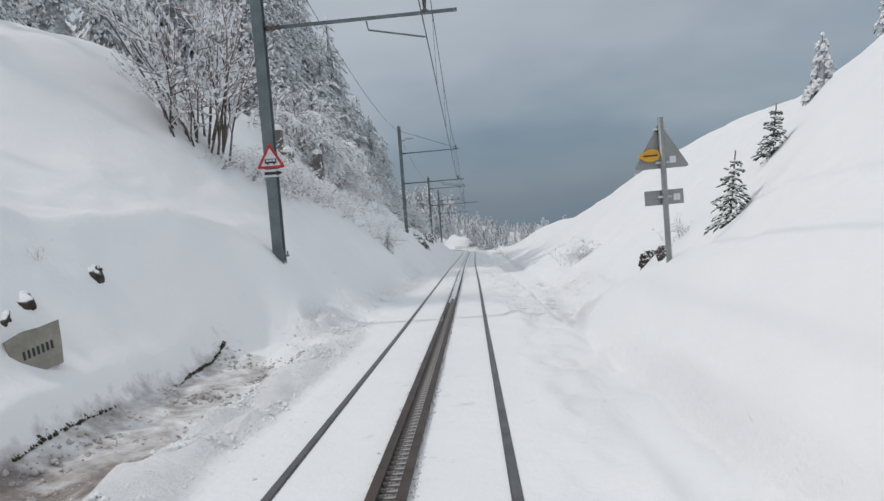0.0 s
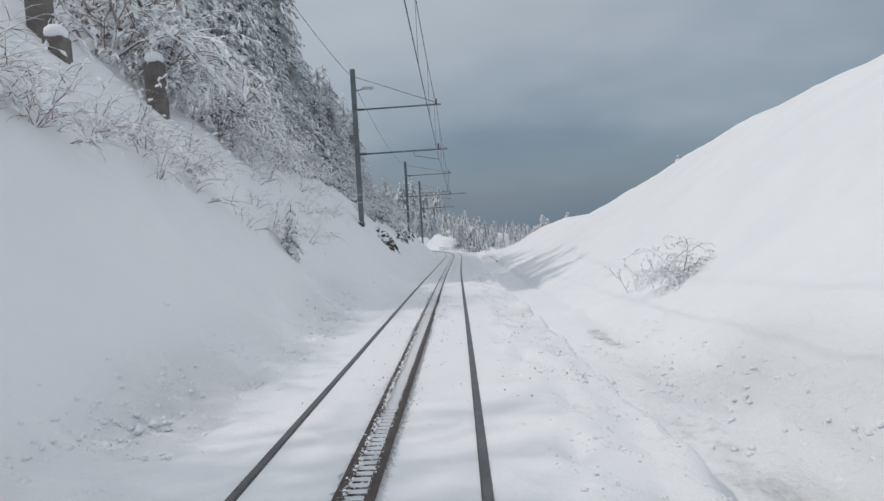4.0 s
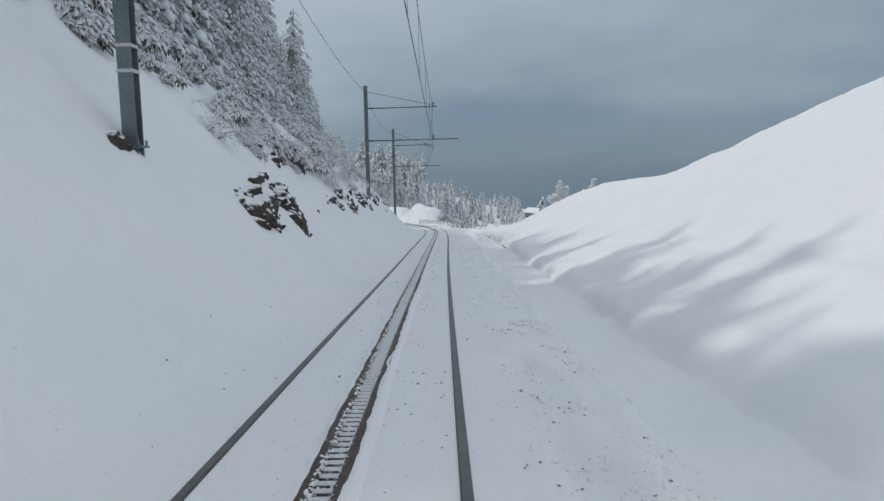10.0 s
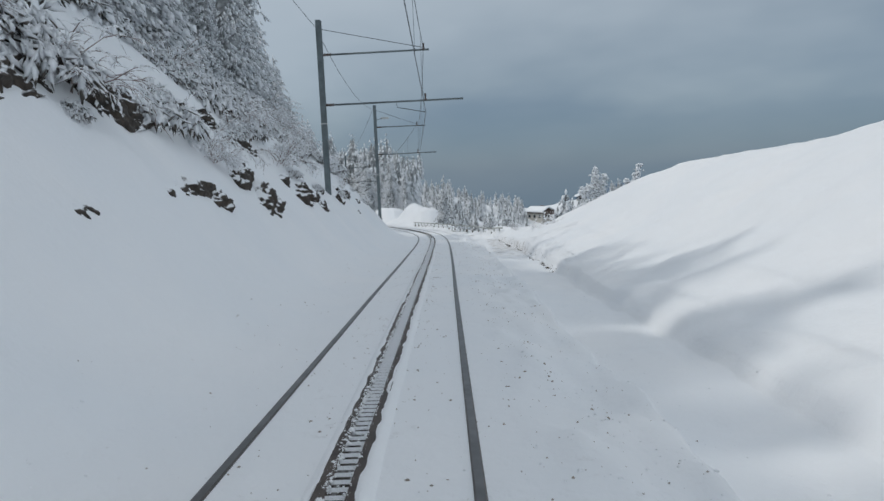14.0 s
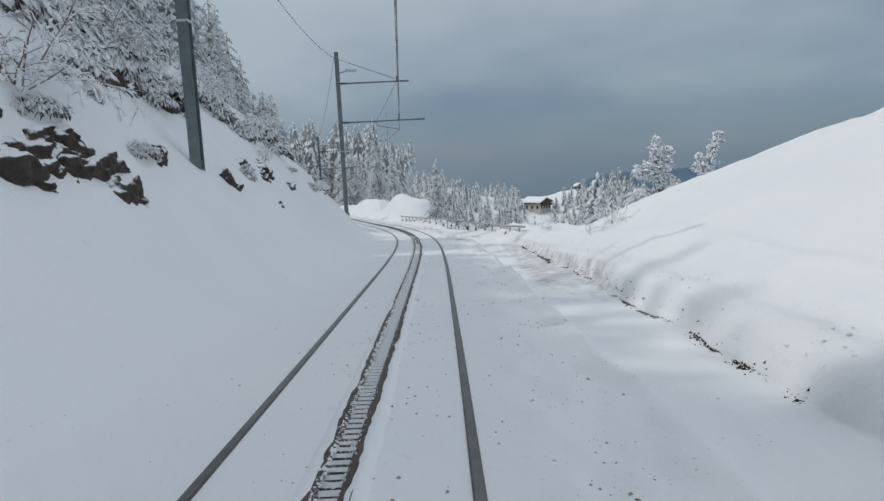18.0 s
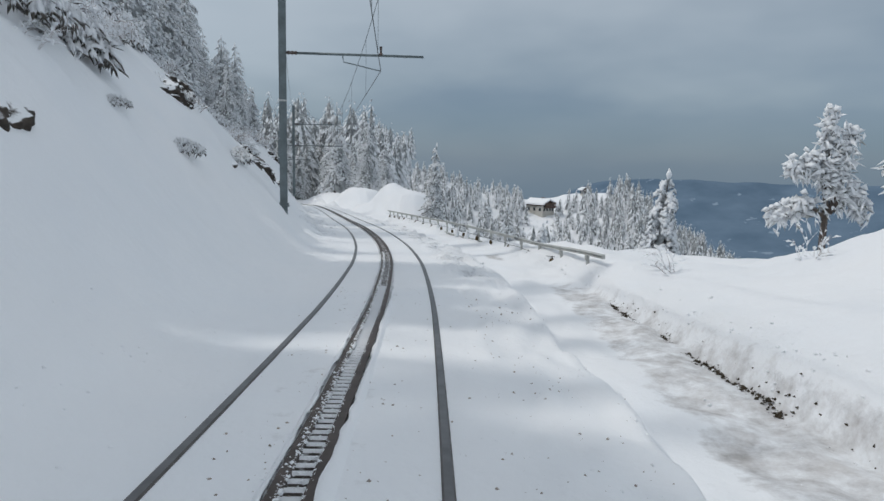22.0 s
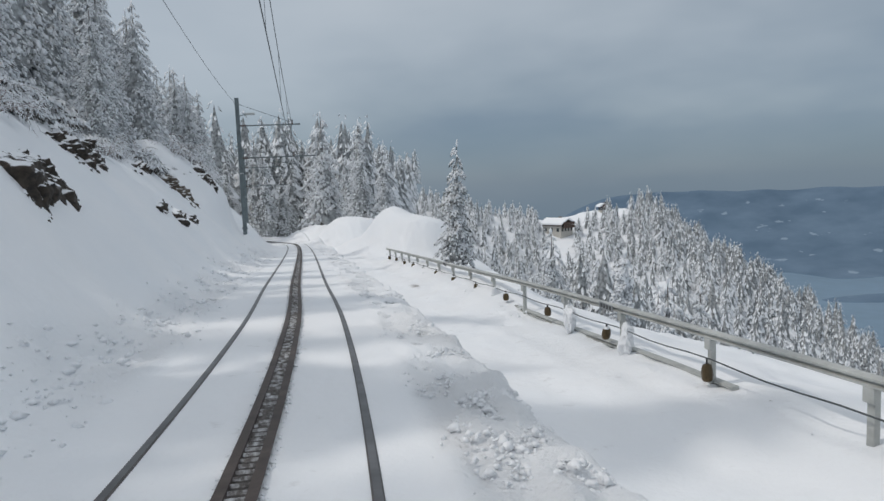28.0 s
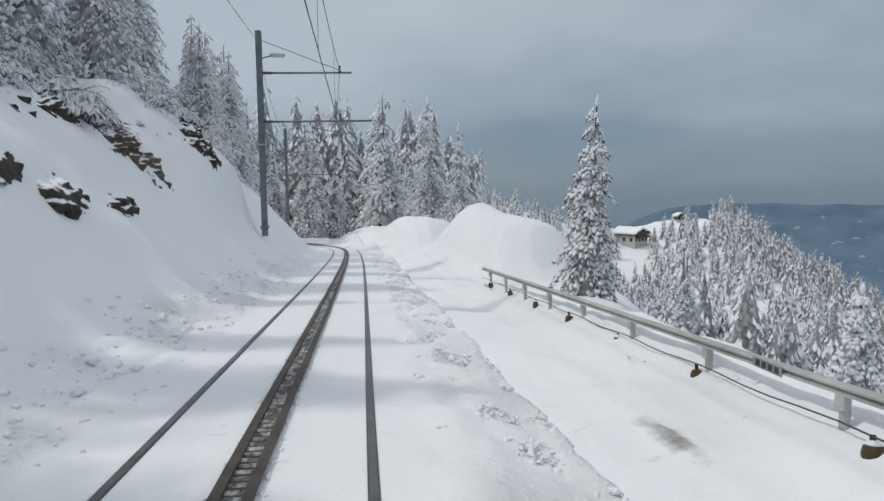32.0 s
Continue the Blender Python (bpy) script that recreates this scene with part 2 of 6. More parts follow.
rail_z = curve_fn([(-30, 2.1), (0, 0.055), (10.7, -0.675), (21.5, -1.345), (32, -2.015), (42.3, -2.695), (52.6, -3.365), (62.6, -3.935),
                   (72.3, -4.495), (82.1, -5.085), (91.8, -5.625), (101.4, -6.155), (108, -6.515), (130, -7.74), (150, -8.84), (168, -9.7), (260, -11.5)])


def smooth(a, b, x):
    t = np.clip((np.asarray(x, float) - a) / (b - a), 0, 1)
    return t * t * (3 - 2 * t)


def vnoise(x, y, seed=0):
    x, y = np.asarray(x, float), np.asarray(y, float)
    xi, yi = np.floor(x).astype(np.int64), np.floor(y).astype(np.int64)
    fx, fy = x - xi, y - yi
    fx, fy = fx * fx * (3 - 2 * fx), fy * fy * (3 - 2 * fy)

    def h(a, b):
        n = (a * 374761393 + b * 668265263 + seed * 974711) & 0x7FFFFFFF
        n = ((n ^ (n >> 13)) * 1274126177) & 0x7FFFFFFF
        return ((n ^ (n >> 16)) & 0xFFFF) / 65535.0
    return ((h(xi, yi) * (1 - fx) + h(xi + 1, yi) * fx) * (1 - fy) + (h(xi, yi + 1) * (1 - fx) + h(xi + 1, yi + 1) * fx) * fy) * 2 - 1


def fbm(x, y, octaves=4, seed=0):
    s, a = 0.0, 1.0
    for k in range(octaves):
        s, a, x, y = s + a * vnoise(x, y, seed + k), a * 0.5, x * 2.03 + 7.1, y * 2.03 - 3.7
    return s


left_h = curve_fn([(0, -0.013), (1.1, -0.013), (1.6, 0.05), (2.1, 0.32), (2.6, 0.8), (3.1, 1.4), (4, 2.45), (5, 3.6), (7, 5.6), (10, 8.3), (15, 12.2), (25, 18), (40, 25), (90, 40)])
left_shift = curve_fn([(-30, 1.8), (8.6, 1.72), (12.6, 0.35), (22, 0.25), (32, -0.2), (44, -0.25), (60, 0.15), (80, 0.05), (96, 0.15), (108, 0.4), (132, 0.25), (170, 0)])
right_h = curve_fn([(-1, 0), (0, 0), (0.14, 0.34), (1, 0.66), (2.6, 1.2), (4, 2.05), (6, 3.25), (10.5, 5.9), (16, 8.2), (25, 10), (60, 13)])
foot = curve_fn([(-30, 2.1), (4, 2.1), (9, 2.2), (14, 2.65), (21, 3.25), (28, 3.5), (45, 3.58), (60, 3.66), (72, 3.76), (85, 3.85), (95, 4.3), (260, 4.3)])
bank_k = curve_fn([(-30, 1.6), (10, 1.55), (20, 1.45), (30, 1.34), (42, 1.26), (50, 1.14), (56, 1.05), (62, 1.0), (68, 0.98), (77, 1.2), (82, 1.0), (85, 0.85), (88, 0.66), (90.5, 0.32), (93.5, 0.03), (96, 0.0), (260, 0.0)])
crest_cap = curve_fn([(-30, 12), (14, 8.8), (26, 7.8), (36, 9.6), (46, 10), (54, 10), (59, 8.2), (63, 5.6), (67, 4.2), (73, 3.9), (78, 3.7), (84, 2.6), (88, 1.5), (91, 0.65), (94, 0.08), (260, 0)])
edge_u = curve_fn([(-30, 90), (56, 40), (67, 22), (77, 13), (86, 11.5), (92, 10), (96, 8.2), (99, 6.7), (103, 5.9), (110, 5.6), (116, 6.0), (124, 6.8), (128, 8.0), (135, 10.5), (150, 11), (260, 14)])
path_low = curve_fn([(-30, 0.08), (10, 0.12), (18, 0.35), (30, 0.45), (60, 0.4), (90, 0.35), (110, 0.5), (140, 0.5), (150, 0.2), (260, 0.1)])

MOUNDS = ((7.7, 137.0, 3.4, 4.2, 2.75), (4.9, 140.0, 2.8, 4.4, 1.0), (5.8, 152.0, 3.6, 5.0, 2.45), (5.4, 162.0, 4.4, 6.0, 1.7))


def plan_h(u, y):
    """Height of the snow over the rails, u metres right of the line."""
    u, y = np.asarray(u, float), np.asarray(y, float)
    v = -u
    far = smooth(150, 190, y)
    hl = left_h(np.maximum(v - left_shift(y) * smooth(1, 2, v), 0))
    hl = hl * (1 - 0.12 * smooth(100, 125, y) * smooth(4, 8, v)) * (1 - 0.72 * far)
    # rock steps in the bank
    hl = hl + 1.5 * smooth(3.3, 4.1, v) * (1 - smooth(6, 10, v)) * smooth(126, 129, y) * (1 - smooth(133, 136, y))
    # snow heaped round the foot of a mast
    hl = hl + 0.28 * np.exp(-(((v - 3.3) / 0.8) ** 2 + ((y - 12.8) / 1.1) ** 2))
    # a lane runs beside the rails at the start, under a cut wall of snow
    lane = (1 - smooth(9.6, 12.0, y)) * smooth(1.9, 2.5, v) * (1 - smooth(3.55, 3.72, v))
    hl = hl - 0.3 * lane
    hl = hl - 0.55 * (1 - smooth(34, 48, y)) * np.maximum(v - 9, 0) * smooth(9, 12, v) * 0.6
    near = 1 - smooth(9, 20, y)
    hl = hl - near * np.maximum(0, hl - 2.35 - 0.36 * np.maximum(v - 5.6, 0))
    w = u - foot(y)
    low = path_low(y)
    lip = u + 0.07 * fbm(y * 0.55, y * 0 + 3.0, 3, 71) - 0.12 * smooth(80, 92, y) * (1 - smooth(94, 100, y))
    hr = -0.013 - low * (0.22 * smooth(1.2, 2.0, u) + 0.78 * smooth(2.12, 2.34, lip))
    step = 0.1 + 0.7 * (1 - smooth(7, 20, y)) + 0.45 * smooth(36, 44, y) + 0.45 * smooth(58, 68, y)
    bank = bank_k(y) * (right_h(np.maximum(w, -0.9)) - 0.34 * (1 - step) * smooth(0, 0.14, w) * (1 - 0.6 * smooth(0.5, 3, w)))
    bank = bank + 0.42 * smooth(0.05, 0.9, w) * (1 - smooth(9, 17, y))
    cap = crest_cap(y)
    bank = bank / (1 + (np.maximum(bank, 0) / np.maximum(cap, 0.05)) ** 4) ** 0.25
    hr = hr + bank - 0.13 * np.maximum(u - 4.6, 0) * smooth(86, 98, y)
    over = np.maximum(u - edge_u(y), 0)
    hr = hr - 0.78 * over * smooth(0, 4, over) * (1 - 0.45 * (1 - smooth(60, 84, y)))
    hr = hr + (0.42 - 0.2 * smooth(92, 98, y) + 0.34 * smooth(105, 110, y)) * np.exp(-(((u - 4.75) / 0.75) ** 2)) * smooth(86, 91, y) * (1 - smooth(122, 130, y))
    hr = hr + 0.42 * np.exp(-(((u - 6.3) / 1.35) ** 2)) * smooth(88.5, 91.5, y) * (1 - smooth(97, 101, y))
    hr = hr - 0.38 * smooth(5.4, 7.2, u) * smooth(84.5, 87, y) * (1 - smooth(89.2, 91, y))
    for mu, my, ru, ry, mh in MOUNDS:
        d = np.sqrt(((u - mu) / ru) ** 2 + ((y - my) / ry) ** 2)
        hr = hr + mh * np.exp(-((d * 1.1) ** 4))
    h = np.where(u < 0, hl, hr)
    # a hollow in the bank below the two rocks
    h = h - 0.5 * np.exp(-((u - 3.9) / 1.0) ** 2) * smooth(7.6, 10.4, y) * (1 - smooth(16.5, 20, y))
    # soft swells on the banks, churned snow beside the rails
    rough = smooth(1.6, 3.4, np.abs(u - 0.2))
    h = h + (0.16 - 0.08 * (u > 0)) * rough * fbm(u * 0.45, y * 0.3, 3, 3) + 0.05 * rough * fbm(u * 1.7, y * 1.3, 3, 9)
    ploughed = smooth(1.0, 1.4, u) * (1 - smooth(2.2, 2.5, u)) + 0.9 * smooth(1.2, 1.7, v) * (1 - smooth(2.2, 2.9, v)) * (1 - 0.8 * smooth(30, 40, y) * (1 - smooth(98, 106, y)))
    h = h + 0.06 * ploughed * fbm(u * 2.8, y * 1.6, 2, 21) + 0.035 * ploughed * fbm(u * 5.0, y * 2.2, 1, 25) + 0.008 * fbm(u * 4, y * 1.8, 2, 5) * (np.abs(u) > 0.95)
    return h


def dirt_at(u, y):
    """Trodden, muddy and gritty snow, 0 to 1."""
    lane = (1 - smooth(9.4, 11.0, y)) * smooth(2.25, 2.75, -u) * (1 - smooth(3.56, 3.68, -u)) * (0.62 + 0.4 * (1 - smooth(4.9, 6.2, y - 0.8 * (u + 3))))
    path = smooth(2.4 + 0.05 * (y - 78), 2.9 + 0.05 * (y - 78), u) * (1 - smooth(3.8, 4.15, u)) * smooth(70, 78, y) * (1 - smooth(87, 91, y))
    old = smooth(2.3, 2.55, u) * (1 - smooth(2.8, 3.1, u)) * smooth(12.5, 15.5, y) * (1 - smooth(19, 23, y))
    wet = smooth(3.16, 3.28, u) * (1 - smooth(3.4, 3.52, u)) * smooth(112.4, 112.9, y) * (1 - smooth(113.3, 114, y)) + smooth(3.1, 3.3, u) * (1 - smooth(3.5, 3.8, u)) * smooth(93.6, 94.3, y) * (1 - smooth(95, 95.8, y))
    streak = smooth(2.95, 3.15, u) * (1 - smooth(3.3, 3.5, u)) * smooth(24.5, 25.5, y) * (1 - smooth(27, 28, y))
    far_path = 0.2 * smooth(2.0, 2.6, u) * (1 - smooth(3.6, 4.0, u)) * smooth(96, 100, y)
    dust = 0.14 * (1 - smooth(0.35, 0.8, np.abs(u))) + 0.11 * smooth(1.0, 1.2, u) * (1 - smooth(1.9, 2.3, u)) * (1 - smooth(60, 75, y))
    return np.clip(lane + path * 0.5 + old * 0.36 + wet * 0.6 + streak * 0.6 + far_path * 0.7 + dust, 0, 1)


def churn_at(u, y):
    """Snow thrown up by the plough or trodden, 0 to 1."""
    right = smooth(1.05, 1.4, u) * (1 - smooth(2.2, 2.4, u)) * (0.45 + 0.55 * smooth(86, 94, y)) * (1 - 0.6 * smooth(24, 34, y) * (1 - smooth(84, 92, y)))
    left = smooth(1.2, 1.6, -u) * (1 - smooth(2.2, 2.9, -u)) * (1 - 0.8 * smooth(26, 36, y) * (1 - smooth(96, 104, y)))
    apron = 0.75 * smooth(1.9, 2.5, u) * (1 - smooth(4.2, 5.2, u)) * smooth(8, 11, y) * (1 - smooth(20, 28, y))
    edge = 0.4 * smooth(3.2, 3.7, u) * (1 - smooth(4.2, 4.9, u)) * smooth(40, 46, y)
    return np.clip(np.maximum.reduce([right, left * (0.8 + 0.7 * (1 - smooth(11, 15, y))), apron, edge]) * (0.55 + 0.6 * fbm(u * 0.8, y * 0.5, 2, 41)), 0, 1)


def ground_z(x, y):
    u = (x - plan_x(y)) / np.sqrt(1 + ((plan_x(np.asarray(y) + 0.5) - plan_x(np.asarray(y) - 0.5))) ** 2)
    return rail_z(y) + plan_h(u, y)


def at_line(u, y):
    """World x, y at u metres right of the line, at its place y."""
    s = float(line_x(y + 0.5) - line_x(y - 0.5))
    k = math.hypot(1, s)
    return float(line_x(y)) + u / k, y - u * s / k


def mesh_ob(name, verts, faces, mat, parent=None, smooth_faces=True):
    me = bpy.data.meshes.new(name)
    me.from_pydata([tuple(map(float, v)) for v in verts], [], faces)
    me.materials.append(mat)
    if smooth_faces:
        me.polygons.foreach_set("use_smooth", [True] * len(me.polygons))
    me.update()
    ob = new(name, me)
    if parent is not None:
        ob.parent = parent
    return ob


def part(name, bm, mat, parent, label="", smooth_faces=False):
    me = bpy.data.meshes.new(name)
    bm.to_mesh(me)
    bm.free()
    me.materials.append(mat)
    if smooth_faces:
        me.polygons.foreach_set("use_smooth", [True] * len(me.polygons))
    ob = new(name, me)
    ob.parent = parent
    if label:
        tagged(ob, label)
    return ob


def box_into(bm, lo, hi, m=Matrix.Identity(4), bev=0.0):
    lo, hi = Vector(lo), Vector(hi)
    r = bmesh.ops.create_cube(bm, size=1.0)
    c, s = (lo + hi) / 2, hi - lo
    for v in r["verts"]:
        v.co = m @ Vector((c.x + v.co.x * s.x, c.y + v.co.y * s.y, c.z + v.co.z * s.z))
    if bev:
        edges = list({e for v in r["verts"] for e in v.link_edges})
        bmesh.ops.bevel(bm, geom=edges, offset=bev, segments=1, affect="EDGES")


def tube_into(bm, pts, radii, sides=6):
    pts = [Vector(p) for p in pts]
    if not hasattr(radii, "__len__"):
        radii = [radii] * len(pts)
    rings = []
    for i, p in enumerate(pts):
        d = (pts[min(i + 1, len(pts) - 1)] - pts[max(i - 1, 0)]).normalized()
        a = d.cross(Vector((0, 0, 1)) if abs(d.z) < 0.9 else Vector((1, 0, 0))).normalized()
        b = d.cross(a)
        rings.append([bm.verts.new(p + (a * math.cos(k * math.tau / sides) + b * math.sin(k * math.tau / sides)) * radii[i]) for k in range(sides)])
    for r0, r1 in zip(rings, rings[1:]):
        for k in range(sides):
            bm.faces.new((r0[k], r0[(k + 1) % sides], r1[(k + 1) % sides], r1[k]))
    bm.faces.new(rings[0][::-1])
    bm.faces.new(rings[-1])


# ---- the snow ----
def build_ground():
    us = np.concatenate([-np.geomspace(90, 7, 60), np.linspace(-6.9, -3.1, 46), np.linspace(-3.05, -1.0, 38), np.linspace(-0.9, 0.9, 14), np.linspace(1.0, 3.0, 38), np.linspace(3.06, 7.9, 58), np.geomspace(8.1, 110, 70)])
    ys = np.concatenate([np.linspace(-25, -2, 18), np.arange(-1.5, 135, 0.15), np.arange(135.2, 170, 0.5), np.linspace(171, 260, 60)])
    U, Y = np.meshgrid(us, ys)
    s = plan_x(Y + 0.5) - plan_x(Y - 0.5)
    fade = 1 - smooth(6, 25, np.abs(U))
    X = plan_x(Y) + U * (1 / np.sqrt(1 + s * s) * fade + (1 - fade))
    Yw = Y - U * s / np.sqrt(1 + s * s) * fade
    Z = rail_z(Y) + plan_h(U, Y)
    n, m = U.shape
    idx = np.arange(n * m).reshape(n, m)
    faces = np.stack([idx[:-1, :-1], idx[:-1, 1:], idx[1:, 1:], idx[1:, :-1]], -1).reshape(-1, 4)
    fine = np.abs(U) < 9
    Z = Z + 0.085 * churn_at(U, Y) * fbm(U * 3.6, Y * 2.6, 3, 61) * (Y < 135)
    Z = Z + fine * 0.05 * dirt_at(U, Y) * fbm(U * 2.4, Y * 1.6, 2, 31)
    ob = mesh_ob("ground", np.stack([X, Yw, Z], -1).reshape(-1, 3).tolist(), faces.tolist(), MAT["ground"])
    att = ob.data.attributes.new("dirt", "FLOAT", "POINT")
    att.data.foreach_set("value", dirt_at(U, Y).ravel().astype(np.float32))
    att = ob.data.attributes.new("churn", "FLOAT", "POINT")
    att.data.foreach_set("value", churn_at(U, Y).ravel().astype(np.float32))
    return tagged(ob, "deep fresh white snow on the cutting and banks", "ground", kind="structure")


ground = build_ground()


# ---- the track ----
def sweep(name, profile, offset, y0, y1, step, mat, parent, closed=True):
    """A profile (right, up) carried along the line."""
    ys = np.arange(y0, y1 + 1e-6, step)
    verts, faces, n = [], [], len(profile)
    for y in ys:
        s = float(line_x(y + 0.3) - line_x(y - 0.3)) / 0.6
        k = math.hypot(1, s)
        for a, b in profile:
            uu = offset + a
            verts.append((float(line_x(y)) + uu / k, y - uu * s / k, float(rail_z(y)) + b))
    for i in range(len(ys) - 1):
        for j in range(n if closed else n - 1):
            a, b = i * n + j, i * n + (j + 1) % n
            faces.append((a, b, b + n, a + n))
    ob = mesh_ob(name, verts, faces, mat, parent, False)
    return ob


track = tagged(new("railway_track"), "rack railway track half buried in packed snow", "railway track")
RAIL_PROFILE = [(-0.062, -0.15), (-0.062, -0.135), (-0.012, -0.115), (-0.012, -0.045), (-0.034, -0.035), (-0.035, -0.008), (-0.024, 0.0), (0.024, 0.0),
                (0.035, -0.008), (0.034, -0.035), (0.012, -0.045), (0.012, -0.115), (0.062, -0.135), (0.062, -0.15)]
for side in (-1, 1):
    tagged(sweep("rail", RAIL_PROFILE, side * 0.7525, -6, 167, 0.5, MAT["rail"], track), "dark worn steel running rail")
for side in (-1, 1):
    prof = [(0.0, -0.12), (0.0, 0.03), (side * 0.064, 0.03), (side * 0.064, 0.018), (side * 0.014, 0.016), (side * 0.014, -0.12)]
    tagged(sweep("rack_bar", prof, side * 0.058, -6, 167, 0.5, MAT["rack"], track), "brown steel side bar of the rack")
def rung_mesh():
    me = bpy.data.meshes.new("rung")
    a, b, c = 0.057, 0.021, 0.026
    vs = [(-a, -b, -c), (a, -b, -c), (a, b, -c), (-a, b, -c), (-a, -b * 0.8, c * 0.3), (a, -b * 0.8, c * 0.3), (a, b * 0.8, c * 0.3), (-a, b * 0.8, c * 0.3),
          (-a, 0, c), (a, 0, c)]
    fs = [(0, 1, 5, 4), (2, 3, 7, 6), (4, 5, 9, 8), (6, 7, 8, 9), (3, 2, 1, 0), (0, 4, 8, 7, 3), (1, 2, 6, 9, 5)]
    me.from_pydata(vs, [], fs)
    me.materials.append(MAT["rung"])
    return me, vs, fs


MAT["rung_caked"] = snowed("caked_rung", (0.05, 0.042, 0.038), (0.14, 0.125, 0.11), 0.72, 0.3, 16.0)
# near-black that paints the shade and dirt between the rungs
MAT["pit"] = plain("rack_gap_shade_and_dirt", (0.03, 0.025, 0.022), 0.8, 0.1, 9.0, 0.5)
MAT["rung"] = snowed("snowy_rung", (0.09, 0.082, 0.078), (0.2, 0.185, 0.175), 1.16, 0.35, 16.0)


def build_rungs():
    # added strip under the rungs, its dark colour standing for shade in the gaps
    sweep("rack_shade_strip", [(-0.056, -0.065), (0.056, -0.065), (0.056, -0.1), (-0.056, -0.1)], 0, -6, 167, 1.0, MAT["pit"], track)
    me, vs, fs = rung_mesh()
    caked = me.copy()
    caked.materials[0] = MAT["rung_caked"]
    sets = {"rung": ([], []), "rung_caked": ([], [])}
    for i in range(1700):
        y = -3.0 + i * 0.1
        s = float(line_x(y + 0.3) - line_x(y - 0.3)) / 0.6
        place = Matrix.Translation((float(line_x(y)), y, float(rail_z(y)) - 0.005)) @ Matrix.Rotation(-math.atan(s), 4, "Z")
        if 40 <= i < 330:
            ob = new("rung", caked if y > 17 else me)
            ob.parent, ob.matrix_basis = track, place
        else:
            verts, faces = sets["rung_caked" if 17 < y < 86 else "rung"]
            n = len(verts)
            verts += [place @ Vector(v) for v in vs]
            faces += [tuple(n + k for k in f) for f in fs]
    for key, (verts, faces) in sets.items():
        tagged(mesh_ob("rung_ladder", verts, faces, MAT[key], track, False), "steel rungs of the rack, caked with snow", kind="stuff")


build_rungs()


def packed_snow(side, y0, y1):
    ys = np.arange(y0, y1, 0.06)
    inner = 0.1 + 0.015 * fbm(ys * 0.7, ys * 0 + side * 5.0, 2, 14 + side) + 0.014 * fbm(ys * 5.0, ys * 0 + side * 3.0, 3, 34 + side) + (0.012 if side < 0 else 0.0) + 0.06 * (1 - smooth(18, 44, ys)) + 0.05 * smooth(74, 88, ys)
    fade = 0.05 * (smooth(y0, y0 + 3, ys) - smooth(y1 - 5, y1, ys) - 1)
    verts = []
    for u, h in ((inner, 0.02 + fade), (inner + 0.012, 0.038 + fade), (inner * 0 + 0.17, 0.012 + fade), (inner * 0 + 0.24, -0.06)):
        sl = (line_x(ys + 0.3) - line_x(ys - 0.3)) / 0.6
        k = np.sqrt(1 + sl * sl)
        verts.append(np.stack([line_x(ys) + side * u / k, ys - side * u * sl / k, rail_z(ys) + h + 0 * ys], -1))
    n, m = len(ys), 4
    idx = np.arange(m * n).reshape(m, n)
    faces = np.stack([idx[:-1, :-1], idx[1:, :-1], idx[1:, 1:], idx[:-1, 1:]], -1).reshape(-1, 4)
    if side > 0:
        faces = faces[:, ::-1]
    ob = mesh_ob("packed_snow", np.concatenate(verts).tolist(), faces.tolist(), MAT["snow"])
    tagged(ob, "ragged strip of snow packed against the rack", "snow", kind="stuff")


for side in (-1, 1):
    packed_snow(side, 23, 88)


# ---- overhead line ----
MAT["insulator"] = plain("insulator", (0.10, 0.075, 0.065), 0.3, 0.0, 8.0, 0.1)
MAT["lamp_glass"] = plain("lamp_glass", (0.55, 0.57, 0.56), 0.25, 0.0, 4.0, 0.1)
# place along the line, right of the line, foot over the rails, top, upper arm, lower arm, lamp
REACH = {75.57: (0.22, 1.5), 96.14: (0.6, 1.3), 133.2: (0.45, 1.2), 44.99: (0.2, 0.4)}
MASTS = ((-17.5, -3.3, 1.2, 9.0, 7.7, 5.85, False), (12.98, -3.27, 1.5, 9.0, 7.75, 5.95, False), (44.99, -3.79, 2.55, 9.7, 7.85, 5.8, True),
         (75.57, -4.05, 2.0, 9.1, 7.78, 5.85, False), (96.14, -2.92, 1.12, 9.05, 7.55, 5.65, True), (133.2, -2.98, 1.55, 8.89, 7.35, 5.54, True),
         (157.5, -3.3, 1.4, 8.9, 7.2, 5.5, False))


def mast_frame(y):
    s = float(line_x(y + 0.5) - line_x(y - 0.5))
    return Matrix.Translation((float(line_x(y)), y, float(rail_z(y)))) @ Matrix.Rotation(-math.atan(s), 4, "Z")


